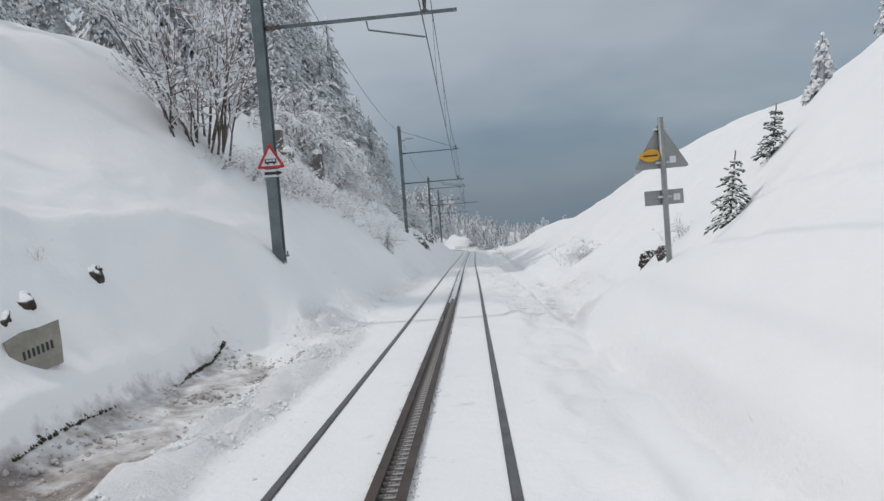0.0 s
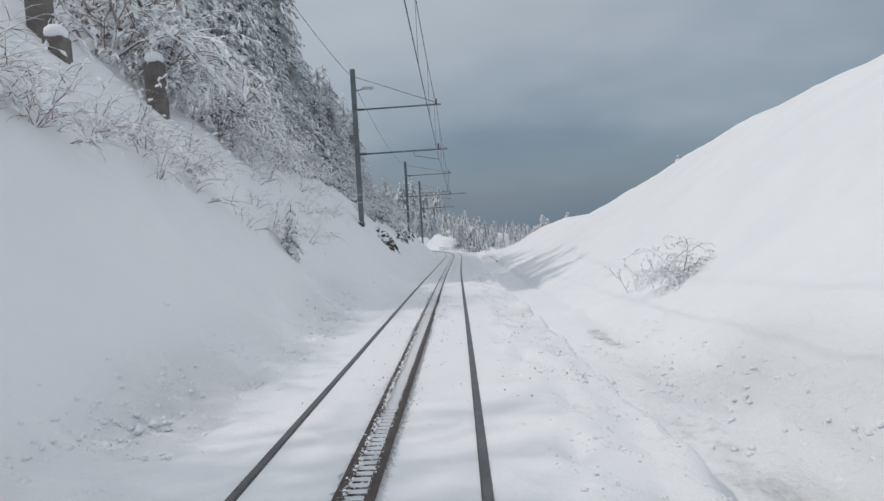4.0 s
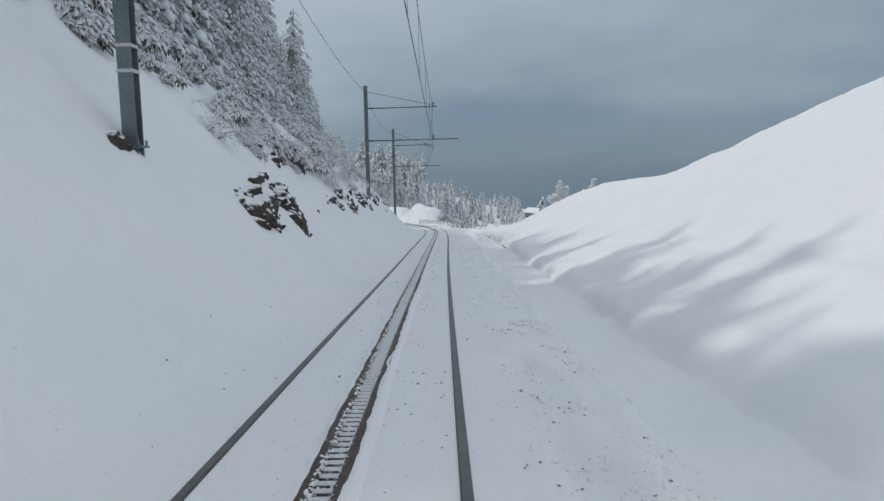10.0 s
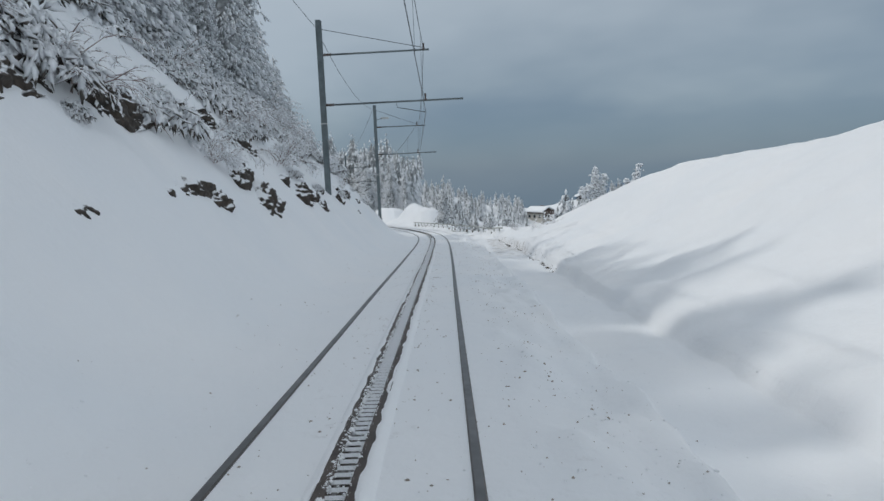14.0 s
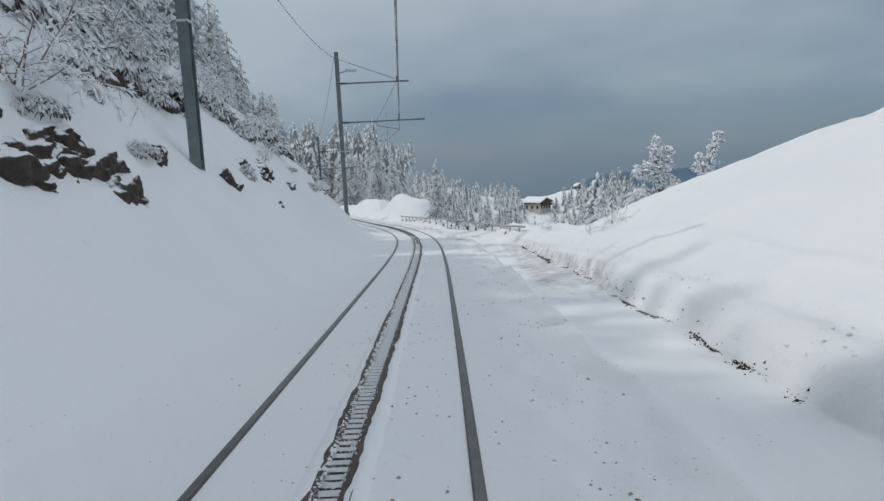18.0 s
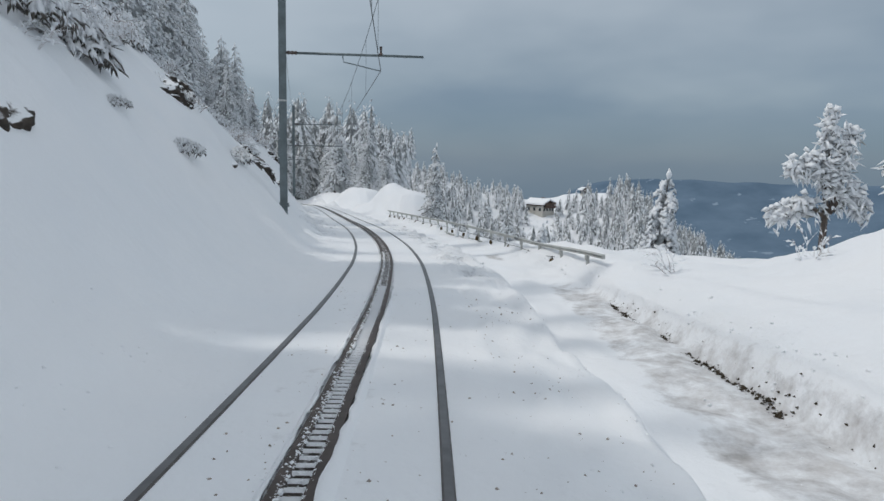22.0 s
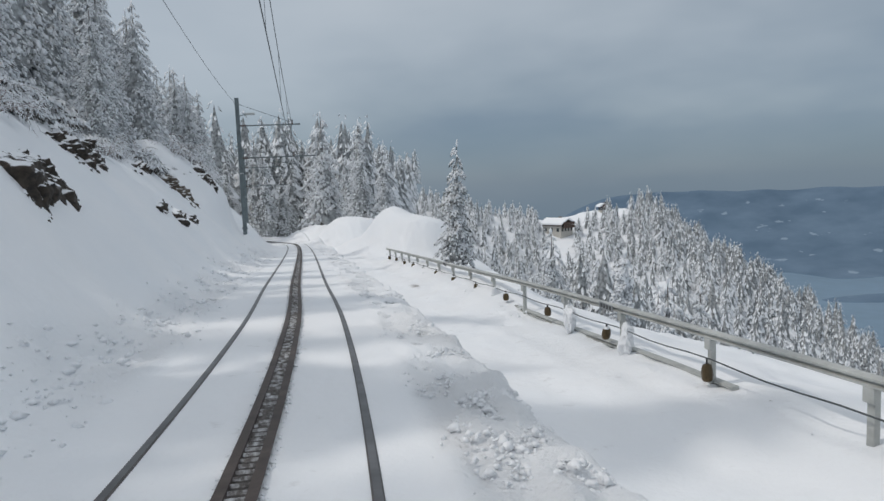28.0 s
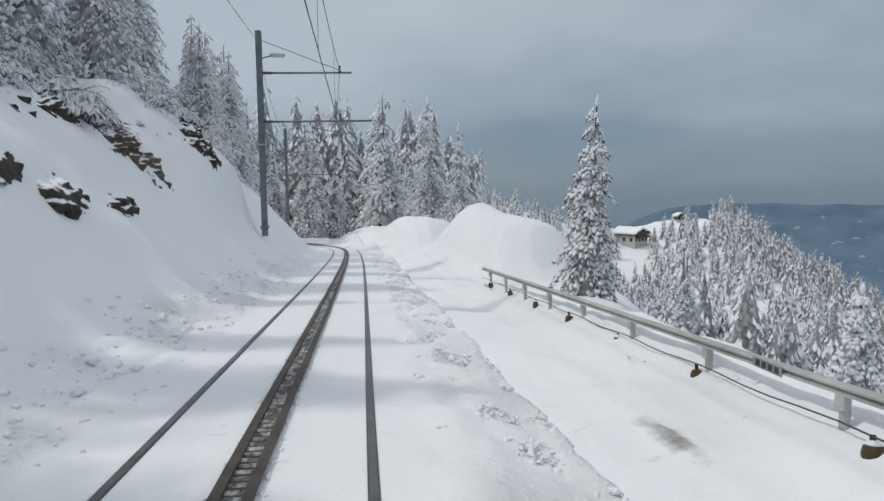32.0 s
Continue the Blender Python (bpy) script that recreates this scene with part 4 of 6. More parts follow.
def build_woods():
    label = "tall dark spruce thick with snow and rime on the slope"
    # the wood above the cutting
    y = -14.0
    while y < 152:
        for row, u0 in enumerate((-10.4, -12.8, -16.0, -19.5)):
            u = u0 + rnd.uniform(-1.2, 1.2)
            if row == 3 and y > 62 and rnd.random() < 0.5:
                continue
            if y < 39:
                if row < 2:
                    continue
                u -= 4.0 + 3 * (row == 3)
            elif row == 0 and y > 91 and rnd.random() < 0.85:
                continue
            elif row == 1 and y > 91 and rnd.random() < (0.7 if y < 124 else 0.3):
                continue
            elif row == 2 and 91 < y < 124 and rnd.random() < 0.5:
                continue
            x, yy, z = spot(u, y + rnd.uniform(-1.2, 1.2))
            hgt = rnd.uniform(8.5, 13.0) if row else rnd.uniform(5.5, 9.0)
            if 92 < y < 107 and row < 3 and rnd.random() < 0.7:
                continue
            plant_tree(rnd.choice(SPRUCE if row < 2 or 38 < y < 60 else BACK), x, yy, z - 0.3, hgt, label, "wood above the cutting", rnd.uniform(-0.04, 0.04), rnd.uniform(0, 6))
        y += 2.9 if y < 100 else 3.6
    # tall trees added behind the wood only to throw shade on the track
    own = random.Random(17)
    for k in range(15):
        x, yy, z = spot(-14.5 - 4.5 * own.random(), 63 + 15 * (k + own.random()) / 15)
        plant_tree(own.choice(BACK), x, yy, z - 0.3, own.uniform(12.0, 14.5), label, "wood above the cutting", own.uniform(-0.04, 0.04), own.uniform(0, 6))
    # the thickest of the wood
    for k in range(46):
        x, yy, z = spot(-10.4 - 7 * rnd.random(), 39 + 30 * (k + rnd.random()) / 46)
        plant_tree(rnd.choice(SPRUCE), x, yy, z - 0.3, rnd.uniform(10.0, 15.0), label, "wood above the cutting", rnd.uniform(-0.04, 0.04), rnd.uniform(0, 6))
    for u, y, h in ((-7.2, 122, 6.0), (-8.0, 126, 7.5), (-9.2, 118, 7.5), (-7.4, 130, 7.5), (-8.6, 134, 8.0), (-6.6, 140, 7.0), (-9.5, 139, 8.5), (-8.0, 145, 8.0), (-7.2, 150, 8.5), (-10.5, 113, 8.0)):
        x, yy, z = spot(u, y)
        plant_tree(rnd.choice(SPRUCE), x, yy, z - 0.3, h, label, "wood above the cutting", 0, rnd.uniform(0, 6))
    # the wood beyond the bend
    label = "snow-covered spruce at the edge of the wood beyond the bend"
    for k in range(92):
        y = 160 + 44 * (k / 92) ** 1.2 + rnd.uniform(-2, 2)
        x = -6 - 46 * rnd.random() - 0.12 * (y - 168)
        if abs(x - float(plan_x(y))) < 6 and y < 176:
            continue
        plant_tree(rnd.choice(SPRUCE if k < 30 else BACK), x, y, float(ground_z(x, y)) - 0.3, rnd.uniform(9.5, 14.5), label, "wood beyond the bend", 0, rnd.uniform(0, 6))
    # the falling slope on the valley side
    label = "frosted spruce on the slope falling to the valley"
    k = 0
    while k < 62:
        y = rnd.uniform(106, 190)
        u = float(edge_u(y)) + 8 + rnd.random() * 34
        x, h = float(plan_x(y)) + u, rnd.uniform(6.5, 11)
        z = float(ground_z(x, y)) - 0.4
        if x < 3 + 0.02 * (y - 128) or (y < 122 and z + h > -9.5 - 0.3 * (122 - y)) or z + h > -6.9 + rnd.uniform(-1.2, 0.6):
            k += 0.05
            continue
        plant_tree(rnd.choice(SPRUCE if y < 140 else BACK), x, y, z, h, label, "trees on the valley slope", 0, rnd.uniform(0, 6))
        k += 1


build_woods()

for kind, x, y, top, h, label in (
        (LADEN[2], 0.4, 130.8, -1.72, 8.2, "tall lone spruce with snow-loaded branches beside the snow mound"),
        (LADEN[3], 10.35, 104.4, -3.25, 9.6, "lone fir completely plastered with snow beyond the fence"),
        (LADEN[1], 14.2, 56.2, 2.72, 2.0, "tip of a small fir plastered with snow"),
        (LADEN[3], 9.7, 131.8, -8.2, 9.0, "snow-plastered fir with a rounded tip beyond the fence")):
    plant_tree(kind, x, y, top - h, h, label, "", 0.05, y)


# ---- pines bowed under snow on the crest ----
def bowed_pine(x, y, z, leaders, seed, label):
    """Bent leaders, each a thick sleeve of snow over drooping needles."""
    rs = np.random.RandomState(seed)
    root = tagged(new("bowed_pine"), label, "tree", "bowed pines on the crest")
    root.matrix_basis = Matrix.Translation((x, y, z))
    bark = bmesh.new()
    tube_into(bark, [(0, 0, float(ground_z(x, y)) - z - 0.3), (0, 0, 0.1)], [0.12, 0.075], 7)
    P, D, L, W, T, NP, ND = [], [], [], [], [], [], []
    for leader in leaders:
        pts = np.array(leader, float)
        t = np.linspace(0, 1, 26)
        c = np.array([((1 - q) ** 2)[..., None] * pts[0] + (2 * q * (1 - q))[..., None] * pts[1] + (q * q)[..., None] * pts[2] for q in [np.array(v) for v in t]]).reshape(-1, 3)
        tube_into(bark, [tuple(v) for v in c[::5]], [0.07, 0.055, 0.045, 0.035, 0.025, 0.015], 6)
        for k in range(6, 26):
            q = k / 25
            d = c[min(k + 1, 25)] - c[k - 1]
            d = d / np.linalg.norm(d)
            for _ in range(5):
                off = rs.normal(0, 0.07 + 0.05 * math.sin(q * 3), 3)
                P.append(c[k] + off)
                D.append(d + rs.normal(0, 0.5, 3))
                L.append(rs.uniform(0.16, 0.34))
                W.append(rs.uniform(0.07, 0.13))
                T.append(rs.uniform(0.06, 0.12))
            for _ in range(7):
                off = rs.normal(0, 0.12, 3)
                NP.append(c[k] + off + np.array([0, 0, -0.08]))
                ND.append(rs.normal(0, 0.6, 3) + np.array([0, 0, -0.7]))
    v, f = pads(rs, np.array(P), np.array(D), np.array(L), np.array(W), np.array(T))
    snow = new("snow_load", mesh_of("snow_load", v, f, MAT["plastered"], True))
    snow.parent = root
    v, f = fingers(rs, np.array(NP), np.array(ND), 0.8)
    ob = new("crown", mesh_of("crown", v, f, MAT["laden"], False))
    ob.parent = root
    part("trunk", bark, MAT["bark"], root)
    return root


def crest_pines():
    g = lambda x, y: float(ground_z(x, y)) - 0.15
    for x, y, leaders, seed in (
            (10.5, 92.2, (((0, 0, 0), (0.0, 0, 1.6), (-0.1, 0, 2.7)), ((0.1, 0, 0.2), (0.3, 0, 1.3), (0.45, 0, 2.3)), ((0, 0, 0.5), (-0.25, 0, 1.9), (-0.95, 0, 1.35)),
                          ((0.1, 0, 0.2), (0.6, 0, 1.2), (0.9, 0, 0.3)), ((0, 0, 0.1), (-0.7, 0, 0.7), (-1.3, 0, 0.1))), 3),
            (12.9, 93.0, (((0, 0, 0), (0.1, 0, 1.3), (0.55, 0, 2.9)), ((0, 0, 0.3), (0.0, 0, 1.4), (-0.2, 0, 1.9)), ((0, 0, 0.2), (0.4, 0, 0.9), (0.9, 0, 0.5))), 4),
            (14.4, 93.4, (((0, 0, 0), (0.2, 0, 1.0), (0.9, 0, 0.9)), ((0, 0, 0), (0.1, 0, 0.9), (0.3, 0, 1.3))), 5)):
        top = {3: -1.9, 4: -1.8, 5: -3.3}[seed]
        high = max(l[2][2] for l in leaders)
        bowed_pine(x, y, max(g(x, y), top - high), leaders, seed, "small pine bowed under thick caps of snow on the crest")


crest_pines()


# ---- fence along the drop ----
MAT["bell"] = plain("bell_bronze", (0.11, 0.08, 0.045), 0.45, 0.7, 9, 0.3)
FENCE_U, FENCE_TOP = 4.3, 0.16


def fence_at(y, u=FENCE_U, h=0.0):
    x, yy = at_line(u, y)
    return Vector((x, yy, float(rail_z(y)) + h + 0.17 * float(1 - smooth(87.5, 94, y))))


def build_fence():
    root = tagged(new("fence"), "pale metal railing half drowned in snow beside the path", "fence")
    a, b = 88.2, 126.8
    ys = [a + (b - a) * k / 34 for k in range(35)]
    # a ribbed beam on top, the same beam buried lower down and broken off in places
    ribs = ((-0.02, -1.0), (0.5, -1.0), (0.5, 1.0), (-0.02, 1.0), (-0.055, 0.72), (-0.055, 0.36), (-0.02, 0.14), (-0.02, -0.14), (-0.055, -0.36), (-0.055, -0.72))
    for h, tall, name, y0, y1, tilt in ((FENCE_TOP, 0.046, "top_rail", a, b, 0.0), (-0.37, 0.046, "lower_rail", 100.4, b, 0.0), (-0.44, 0.05, "lower_rail", 98.6, 99.9, 0.12), (-0.52, 0.05, "lower_rail", 96.9, 98.0, -0.1)):
        bm = bmesh.new()
        rings = []
        for y in np.linspace(y0, y1, max(4, int((y1 - y0) / 1.1))):
            c = fence_at(y, FENCE_U + (0.05 if h < 0 else 0), h + (0.03 * math.sin(y * 0.7) if h < 0 else 0) + tilt * (y - (y0 + y1) / 2))
            s = float(line_x(y + 0.5) - line_x(y - 0.5))
            d = Vector((1, -s, 0)).normalized()
            rings.append([bm.verts.new(c + d * (p if p < 0 else 0.03) + Vector((0, 0, q * tall))) for p, q in ribs])
        n = len(ribs)
        for p, q in zip(rings, rings[1:]):
            for k in range(n):
                bm.faces.new((p[k], p[(k + 1) % n], q[(k + 1) % n], q[k]))
        bm.faces.new(rings[0][::-1])
        bm.faces.new(rings[-1])
        part(name, bm, MAT["fence"], root, "" if h > 0 else "broken lower beam sunk in the snow")
    y = 89.2
    while y < 127.0:
        bm = bmesh.new()
        c = fence_at(y)
        s = float(line_x(y + 0.5) - line_x(y - 0.5))
        m = Matrix.Translation(c) @ Matrix.Rotation(-math.atan(s), 4, "Z")
        box_into(bm, (-0.028, -0.035, -1.3), (0.028, 0.035, FENCE_TOP - 0.03), m, 0.006)
        box_into(bm, (-0.058, -0.05, FENCE_TOP - 0.15), (-0.026, 0.05, FENCE_TOP - 0.03), m, 0.008)
        part("post", bm, MAT["fence"], root)
        y += 1.92
    bm = bmesh.new()
    tube_into(bm, [fence_at(v, FENCE_U - 0.09, FENCE_TOP - 0.22 - 0.03 * math.sin((v - 89.2) / 1.92 * math.pi) ** 2) for v in np.arange(91.4, 126.8, 0.4)], 0.008, 5)
    part("wire_rope", bm, MAT["wire"], root, "thin dark wire carrying the bells")


build_fence()


def build_fence_plate(y):
    s = float(line_x(y + 0.5) - line_x(y - 0.5))
    root = tagged(new("fence_plate"), "small dark plate with pale writing on the fence rail", "sign")
    root.matrix_basis = Matrix.Translation(fence_at(y, FENCE_U - 0.062, FENCE_TOP)) @ Matrix.Rotation(-math.atan(s), 4, "Z")
    bm = bmesh.new()
    box_into(bm, (-0.006, -0.21, -0.045), (0.004, 0.21, 0.045), Matrix.Identity(4), 0.003)
    board = part("board", bm, MAT["sign_grey"], root)
    for k in range(4):
        bm = bmesh.new()
        box_into(bm, (-0.009, -0.17 + k * 0.09, -0.028), (-0.006, -0.11 + k * 0.09, 0.028))
        part("writing_bar", bm, MAT["sign_black"], board)


for y_ in (95.4, 103.0, 113.1):
    build_fence_plate(y_)


def build_bells():
    me = bpy.data.meshes.new("body")
    bm = bmesh.new()
    prof = ((0.03, 0.0), (0.062, -0.015), (0.075, -0.06), (0.08, -0.11), (0.068, -0.16), (0.05, -0.175))
    rings = [[bm.verts.new((r * math.cos(k * math.tau / 10), 0.72 * r * math.sin(k * math.tau / 10), z)) for k in range(10)] for r, z in prof]
    for p, q in zip(rings, rings[1:]):
        for k in range(10):
            bm.faces.new((p[k], q[k], q[(k + 1) % 10], p[(k + 1) % 10]))
    bm.faces.new(rings[0])
    bm.faces.new(rings[-1][::-1])
    bm.to_mesh(me)
    bm.free()
    me.materials.append(MAT["bell"])
    me2 = bpy.data.meshes.new("strap")
    bm = bmesh.new()
    box_into(bm, (-0.02, -0.006, -0.01), (0.02, 0.006, 0.06), Matrix.Identity(4), 0.003)
    bm.to_mesh(me2)
    bm.free()
    me2.materials.append(MAT["sign_black"])
    me3 = bpy.data.meshes.new("snow_cap")
    bm = bmesh.new()
    bmesh.ops.create_icosphere(bm, subdivisions=2, radius=0.055, matrix=Matrix.Translation((0, 0, 0.0)) @ Matrix.Diagonal((1, 0.8, 0.45, 1)))
    bm.to_mesh(me3)
    bm.free()
    me3.materials.append(MAT["snow"])
    y, k = 91.6, 0
    while y < 126.6:
        root = tagged(new("cow_bell"), "old bronze cow bell hanging on the fence wire", "bell", "bells on the fence")
        p = fence_at(y, FENCE_U - 0.09, FENCE_TOP - 0.28)
        root.matrix_basis = Matrix.Translation(p) @ Matrix.Rotation(rnd.uniform(-0.3, 0.3), 4, "X") @ Matrix.Rotation(rnd.uniform(-1, 1), 4, "Z") @ Matrix.Scale(rnd.uniform(0.8, 1.05), 4)
        for name, me_ in (("body", me), ("strap", me2)) + ((("snow_cap", me3),) if k % 2 else ()):
            ob = new(name, me_)
            ob.parent = root
        y, k = y + 2.27 + rnd.uniform(-0.15, 0.15), k + 1


build_bells()


# ---- frosted shrubs ----
def shrub_mesh(seed, size, spread=0.8, stems=11, thick=0.016, depth=3, arch=0.35, frost=0.5, wood="twig"):
    rs = random.Random(seed)
    segs = ([], [])

    def grow(p, d, length, r, level):
        n = 3
        for k in range(n):
            d = (d + Vector((rs.gauss(0, 0.16), rs.gauss(0, 0.16), rs.gauss(0, 0.1) - arch * 0.28))).normalized()
            q = p + d * length / n
            segs[level > 1].append((p, q, r * (1 - 0.22 * k), r * (1 - 0.22 * (k + 1))))
            p = q
            if level < depth:
                for _ in range(rs.choice((1, 2, 2))):
                    e = (d + Vector((rs.gauss(0, 0.75), rs.gauss(0, 0.75), rs.gauss(0.1, 0.45)))).normalized()
                    grow(p, e, length * rs.uniform(0.38, 0.62), r * 0.62, level + 1)

    for _ in range(stems):
        a, o = rs.uniform(0, math.tau), rs.uniform(0.1, spread)
        d = Vector((math.cos(a) * o, math.sin(a) * o, 1)).normalized()
        grow(Vector((math.cos(a) * 0.12 * size, math.sin(a) * 0.12 * size, -0.1)), d, size * rs.uniform(0.6, 1.0), thick * size ** 0.5, 1)
    out = []
    rs2 = np.random.RandomState(seed)
    tips = [s for s in segs[1] if rs.random() < frost]
    P = np.array([s[0] for s in tips]) + np.array([0, 0, 0.012])
    D = np.array([s[1] - s[0] for s in tips]) + rs2.normal(0, 0.03, (len(tips), 3))
    n_ = len(tips)
    v, f = pads(rs2, P, D, rs2.uniform(0.1, 0.22, n_), rs2.uniform(0.02, 0.046, n_), rs2.uniform(0.016, 0.036, n_))
    out.append(mesh_of("frost", v, f, MAT["snow"], False))
    for name, group in zip(("stem", "crown"), segs):
        verts, faces = [], []
        for p, q, r0, r1 in group:
            d = (q - p).normalized()
            s = d.cross(Vector((0.3, 0.2, 1))).normalized()
            t = d.cross(s)
            n = len(verts)
            for c, r in ((p, r0), (q, r1)):
                for k in range(3):
                    w = s * math.cos(k * math.tau / 3) + t * math.sin(k * math.tau / 3)
                    verts.append(c + w * r)
            for k in range(3):
                k2 = (k + 1) % 3
                faces.append((n + k, n + k2, n + 3 + k2, n + 3 + k))
        me = bpy.data.meshes.new(name)
        me.from_pydata([tuple(v) for v in verts], [], faces)
        me.materials.append(MAT[wood if name == "stem" else "twig"])
        out.append(me)
    return out


BUSH = [shrub_mesh(70 + k, 1.6, 1.4, 15, 0.021, 3, 0.95) for k in range(4)]
UPRIGHT = [shrub_mesh(80 + k, 3.4, 0.16, 6, 0.019, 3, -0.2, 0.6, "bark") for k in range(2)]
SMALL = [shrub_mesh(90 + k, 0.9, 0.9, 6, 0.013, 2, 0.3) for k in range(3)]


def plant_shrub(me, u, y, size, label, group="", drop=0.0):
    x, yy = at_line(u, y)
    ob = tagged(new("shrub"), label, "shrub", group)
    for piece in me:
        kid = new(piece.name.split(".")[0], piece)
        kid.parent = ob
        if not piece.name.startswith("frost"):
            tagged(kid, kind="stuff")
        else:
            tagged(kid, "white frost crusted on the twigs", kind="stuff")
    ob.matrix_basis = Matrix.Translation((x, yy, float(ground_z(x, yy)) - 0.05 - drop)) @ Matrix.Rotation(rnd.uniform(0, 6), 4, "Z") @ Matrix.Scale(size, 4)
    return ob


BRAMBLE = [shrub_mesh(100 + k, 1.15, 2.2, 13, 0.011, 2, 0.8, 0.35) for k in range(4)]
THICKET = ((-7.5, 29.8, 1.75), (-7.1, 31.2, 1.5), (-6.75, 30.6, 1.15), (-6.5, 32.4, 1.2), (-6.3, 34.0, 1.1), (-6.0, 35.6, 1.0), (-5.8, 37.0, 0.9), (-5.5, 38.4, 0.8), (-7.5, 33.0, 1.4),
           (-7.1, 36.0, 1.2), (-8.6, 31.4, 1.6), (-8.2, 34.5, 1.4), (-6.5, 39.5, 0.9), (-7.6, 38.4, 1.1), (-5.9, 33.4, 0.85))
for k, (u, y, s) in enumerate(THICKET):
    plant_shrub(BUSH[k % 4], u, y, s, "dense leafless bush white with rime behind stone posts", "rimed bushes on the bank")
for k in range(44):
    yb = 20.4 + 6.8 * rnd.random() if k < 30 else rnd.uniform(16.6, 20.5)
    ub = (5.0 + 0.9 * rnd.random() - 0.11 * (yb - 21)) if k < 30 else rnd.uniform(4.9, 6.0)
    plant_shrub(BRAMBLE[k % 4], -ub, yb, rnd.uniform(0.55, 1.0), "arching bare brambles dusted with snow on the bank", "brambles on the bank")
for u, y, s in ((-6.30, 16.9, 1.15), (-6.37, 17.5, 1.3), (-6.55, 17.9, 1.2), (-6.1, 17.3, 1.0)):
    plant_shrub(UPRIGHT[int(y * 10) % 2], u, y, s, "tall thin leafless saplings with white frost", "frosted saplings")
for u, y, s in ((-5.2, 33.3, 0.8), (-4.8, 33.4, 0.7), (-4.04, 29.6, 0.6), (-3.24, 31.8, 0.65), (-4.0, 34.0, 0.9), (-5.5, 37.4, 0.8), (-4.8, 40.2, 0.5), (-3.63, 27.8, 0.6), (-4.1, 26.6, 0.8), (-4.4, 25.4, 0.8),
                (-3.3, 28.8, 0.6), (-3.1, 30.7, 0.7), (-3.6, 29.4, 0.7), (-4.5, 31.4, 0.6), (-4.6, 36.4, 0.7), (-3.9, 38.5, 0.5)):
    plant_shrub(BRAMBLE[int(y * 7) % 4], u, y, s, "small bent shrub poking out of the snow", "small shrubs in the snow")
plant_tree(LADEN[1], *at_line(-3.12, 28.8), float(ground_z(*at_line(-3.12, 28.8))) - 0.15, 1.3, "small bush bent into a cone under wet snow", "", 0.1, 1.0)
# snow-crusted brush among the rocks
def clump_mesh(seed, r, h):
    rs = np.random.RandomState(seed)
    n = 330
    a, q = rs.uniform(0, math.tau, n), np.sqrt(rs.uniform(0, 1, n))
    top = h * (1 - 0.75 * q * q) * rs.uniform(0.45, 1.1, n)
    P = np.stack([np.cos(a) * q * r, np.sin(a) * q * r, top], -1)
    D = np.stack([rs.normal(0, 0.4, n), rs.normal(0, 0.4, n), rs.normal(-0.8, 0.4, n)], -1)
    v, f = fingers(rs, P, D, 0.95)
    return mesh_of("brush", v, f, MAT["brush"], True)


MAT["brush"] = snowed("rimed_brush", (0.045, 0.038, 0.03), (0.17, 0.15, 0.13), -0.18, 0.3, 9.0)
CLUMP = [clump_mesh(30 + k, rr, hh) for k, (rr, hh) in enumerate(((0.8, 0.7), (0.6, 0.9), (1.0, 0.6)))]


def plant_clump(u, y, size):
    x, yy = at_line(u, y)
    ob = tagged(new("shrub", rnd.choice(CLUMP)), "low brush crusted with snow among the rocks", "shrub", "brush among the rocks")
    ob.matrix_basis = Matrix.Translation((x, yy, float(ground_z(x, yy)) - 0.34 * size)) @ Matrix.Rotation(rnd.uniform(0, 6), 4, "Z") @ Matrix.Scale(size, 4)


for k in range(120):
    yb = rnd.uniform(47, 138)
    if 86 < yb < 112 and rnd.random() < 0.75:
        continue
    plant_clump(-5.3 - rnd.random() ** 1.3 * 4.0 - (0.7 if yb < 58 or yb > 98 else 0), yb, rnd.uniform(0.6, 1.25))
for k in range(40):
    yb = rnd.uniform(40, 86)
    plant_clump(-6.4 - rnd.random() * 3.0, yb, rnd.uniform(0.8, 1.4))
for k in range(24):
    plant_clump(-4.1 - rnd.random() ** 1.4 * 2.4, rnd.uniform(46, 100), rnd.uniform(0.28, 0.6))
for k in range(26):
    yb = rnd.uniform(114, 134)
    plant_clump(-5.6 - rnd.random() * 3.4, yb, rnd.uniform(0.7, 1.3))
for k in range(60):
    yb = rnd.uniform(49, 136)
    plant_shrub((SMALL + BUSH)[k % 7], -rnd.uniform(4.4, 8.2) - (0.6 if yb > 100 else 0), yb, rnd.uniform(0.4, 0.8), "low bare shrub with frosted twigs among the rocks", "shrubs among the rocks")
for u, y, s in ((-5.0, 8.2, 0.3), (-5.3, 6.7, 0.28), (-5.0, 6.5, 0.25)):
    plant_shrub(SMALL[1], u, y, s, "dark dead twigs poking out of the snow wall", "twigs in the snow wall")
plant_shrub(BUSH[1], 5.25, 27.9, 0.55, "leafless shrub with frosted twigs on the bank")
for u, y, s in ((4.85, 15.8, 0.4), (4.8, 14.2, 0.5), (4.95, 13.8, 0.5), (5.05, 14.0, 0.45)):
    plant_shrub(SMALL[int(y * 10) % 3], u, y, s, "low tuft of frosted twigs over a rock in the bank", "tufts over the rocks")
plant_shrub(SMALL[0], 4.6, 29.2, 1.0, "leafless shrub with frosted twigs on the bank")
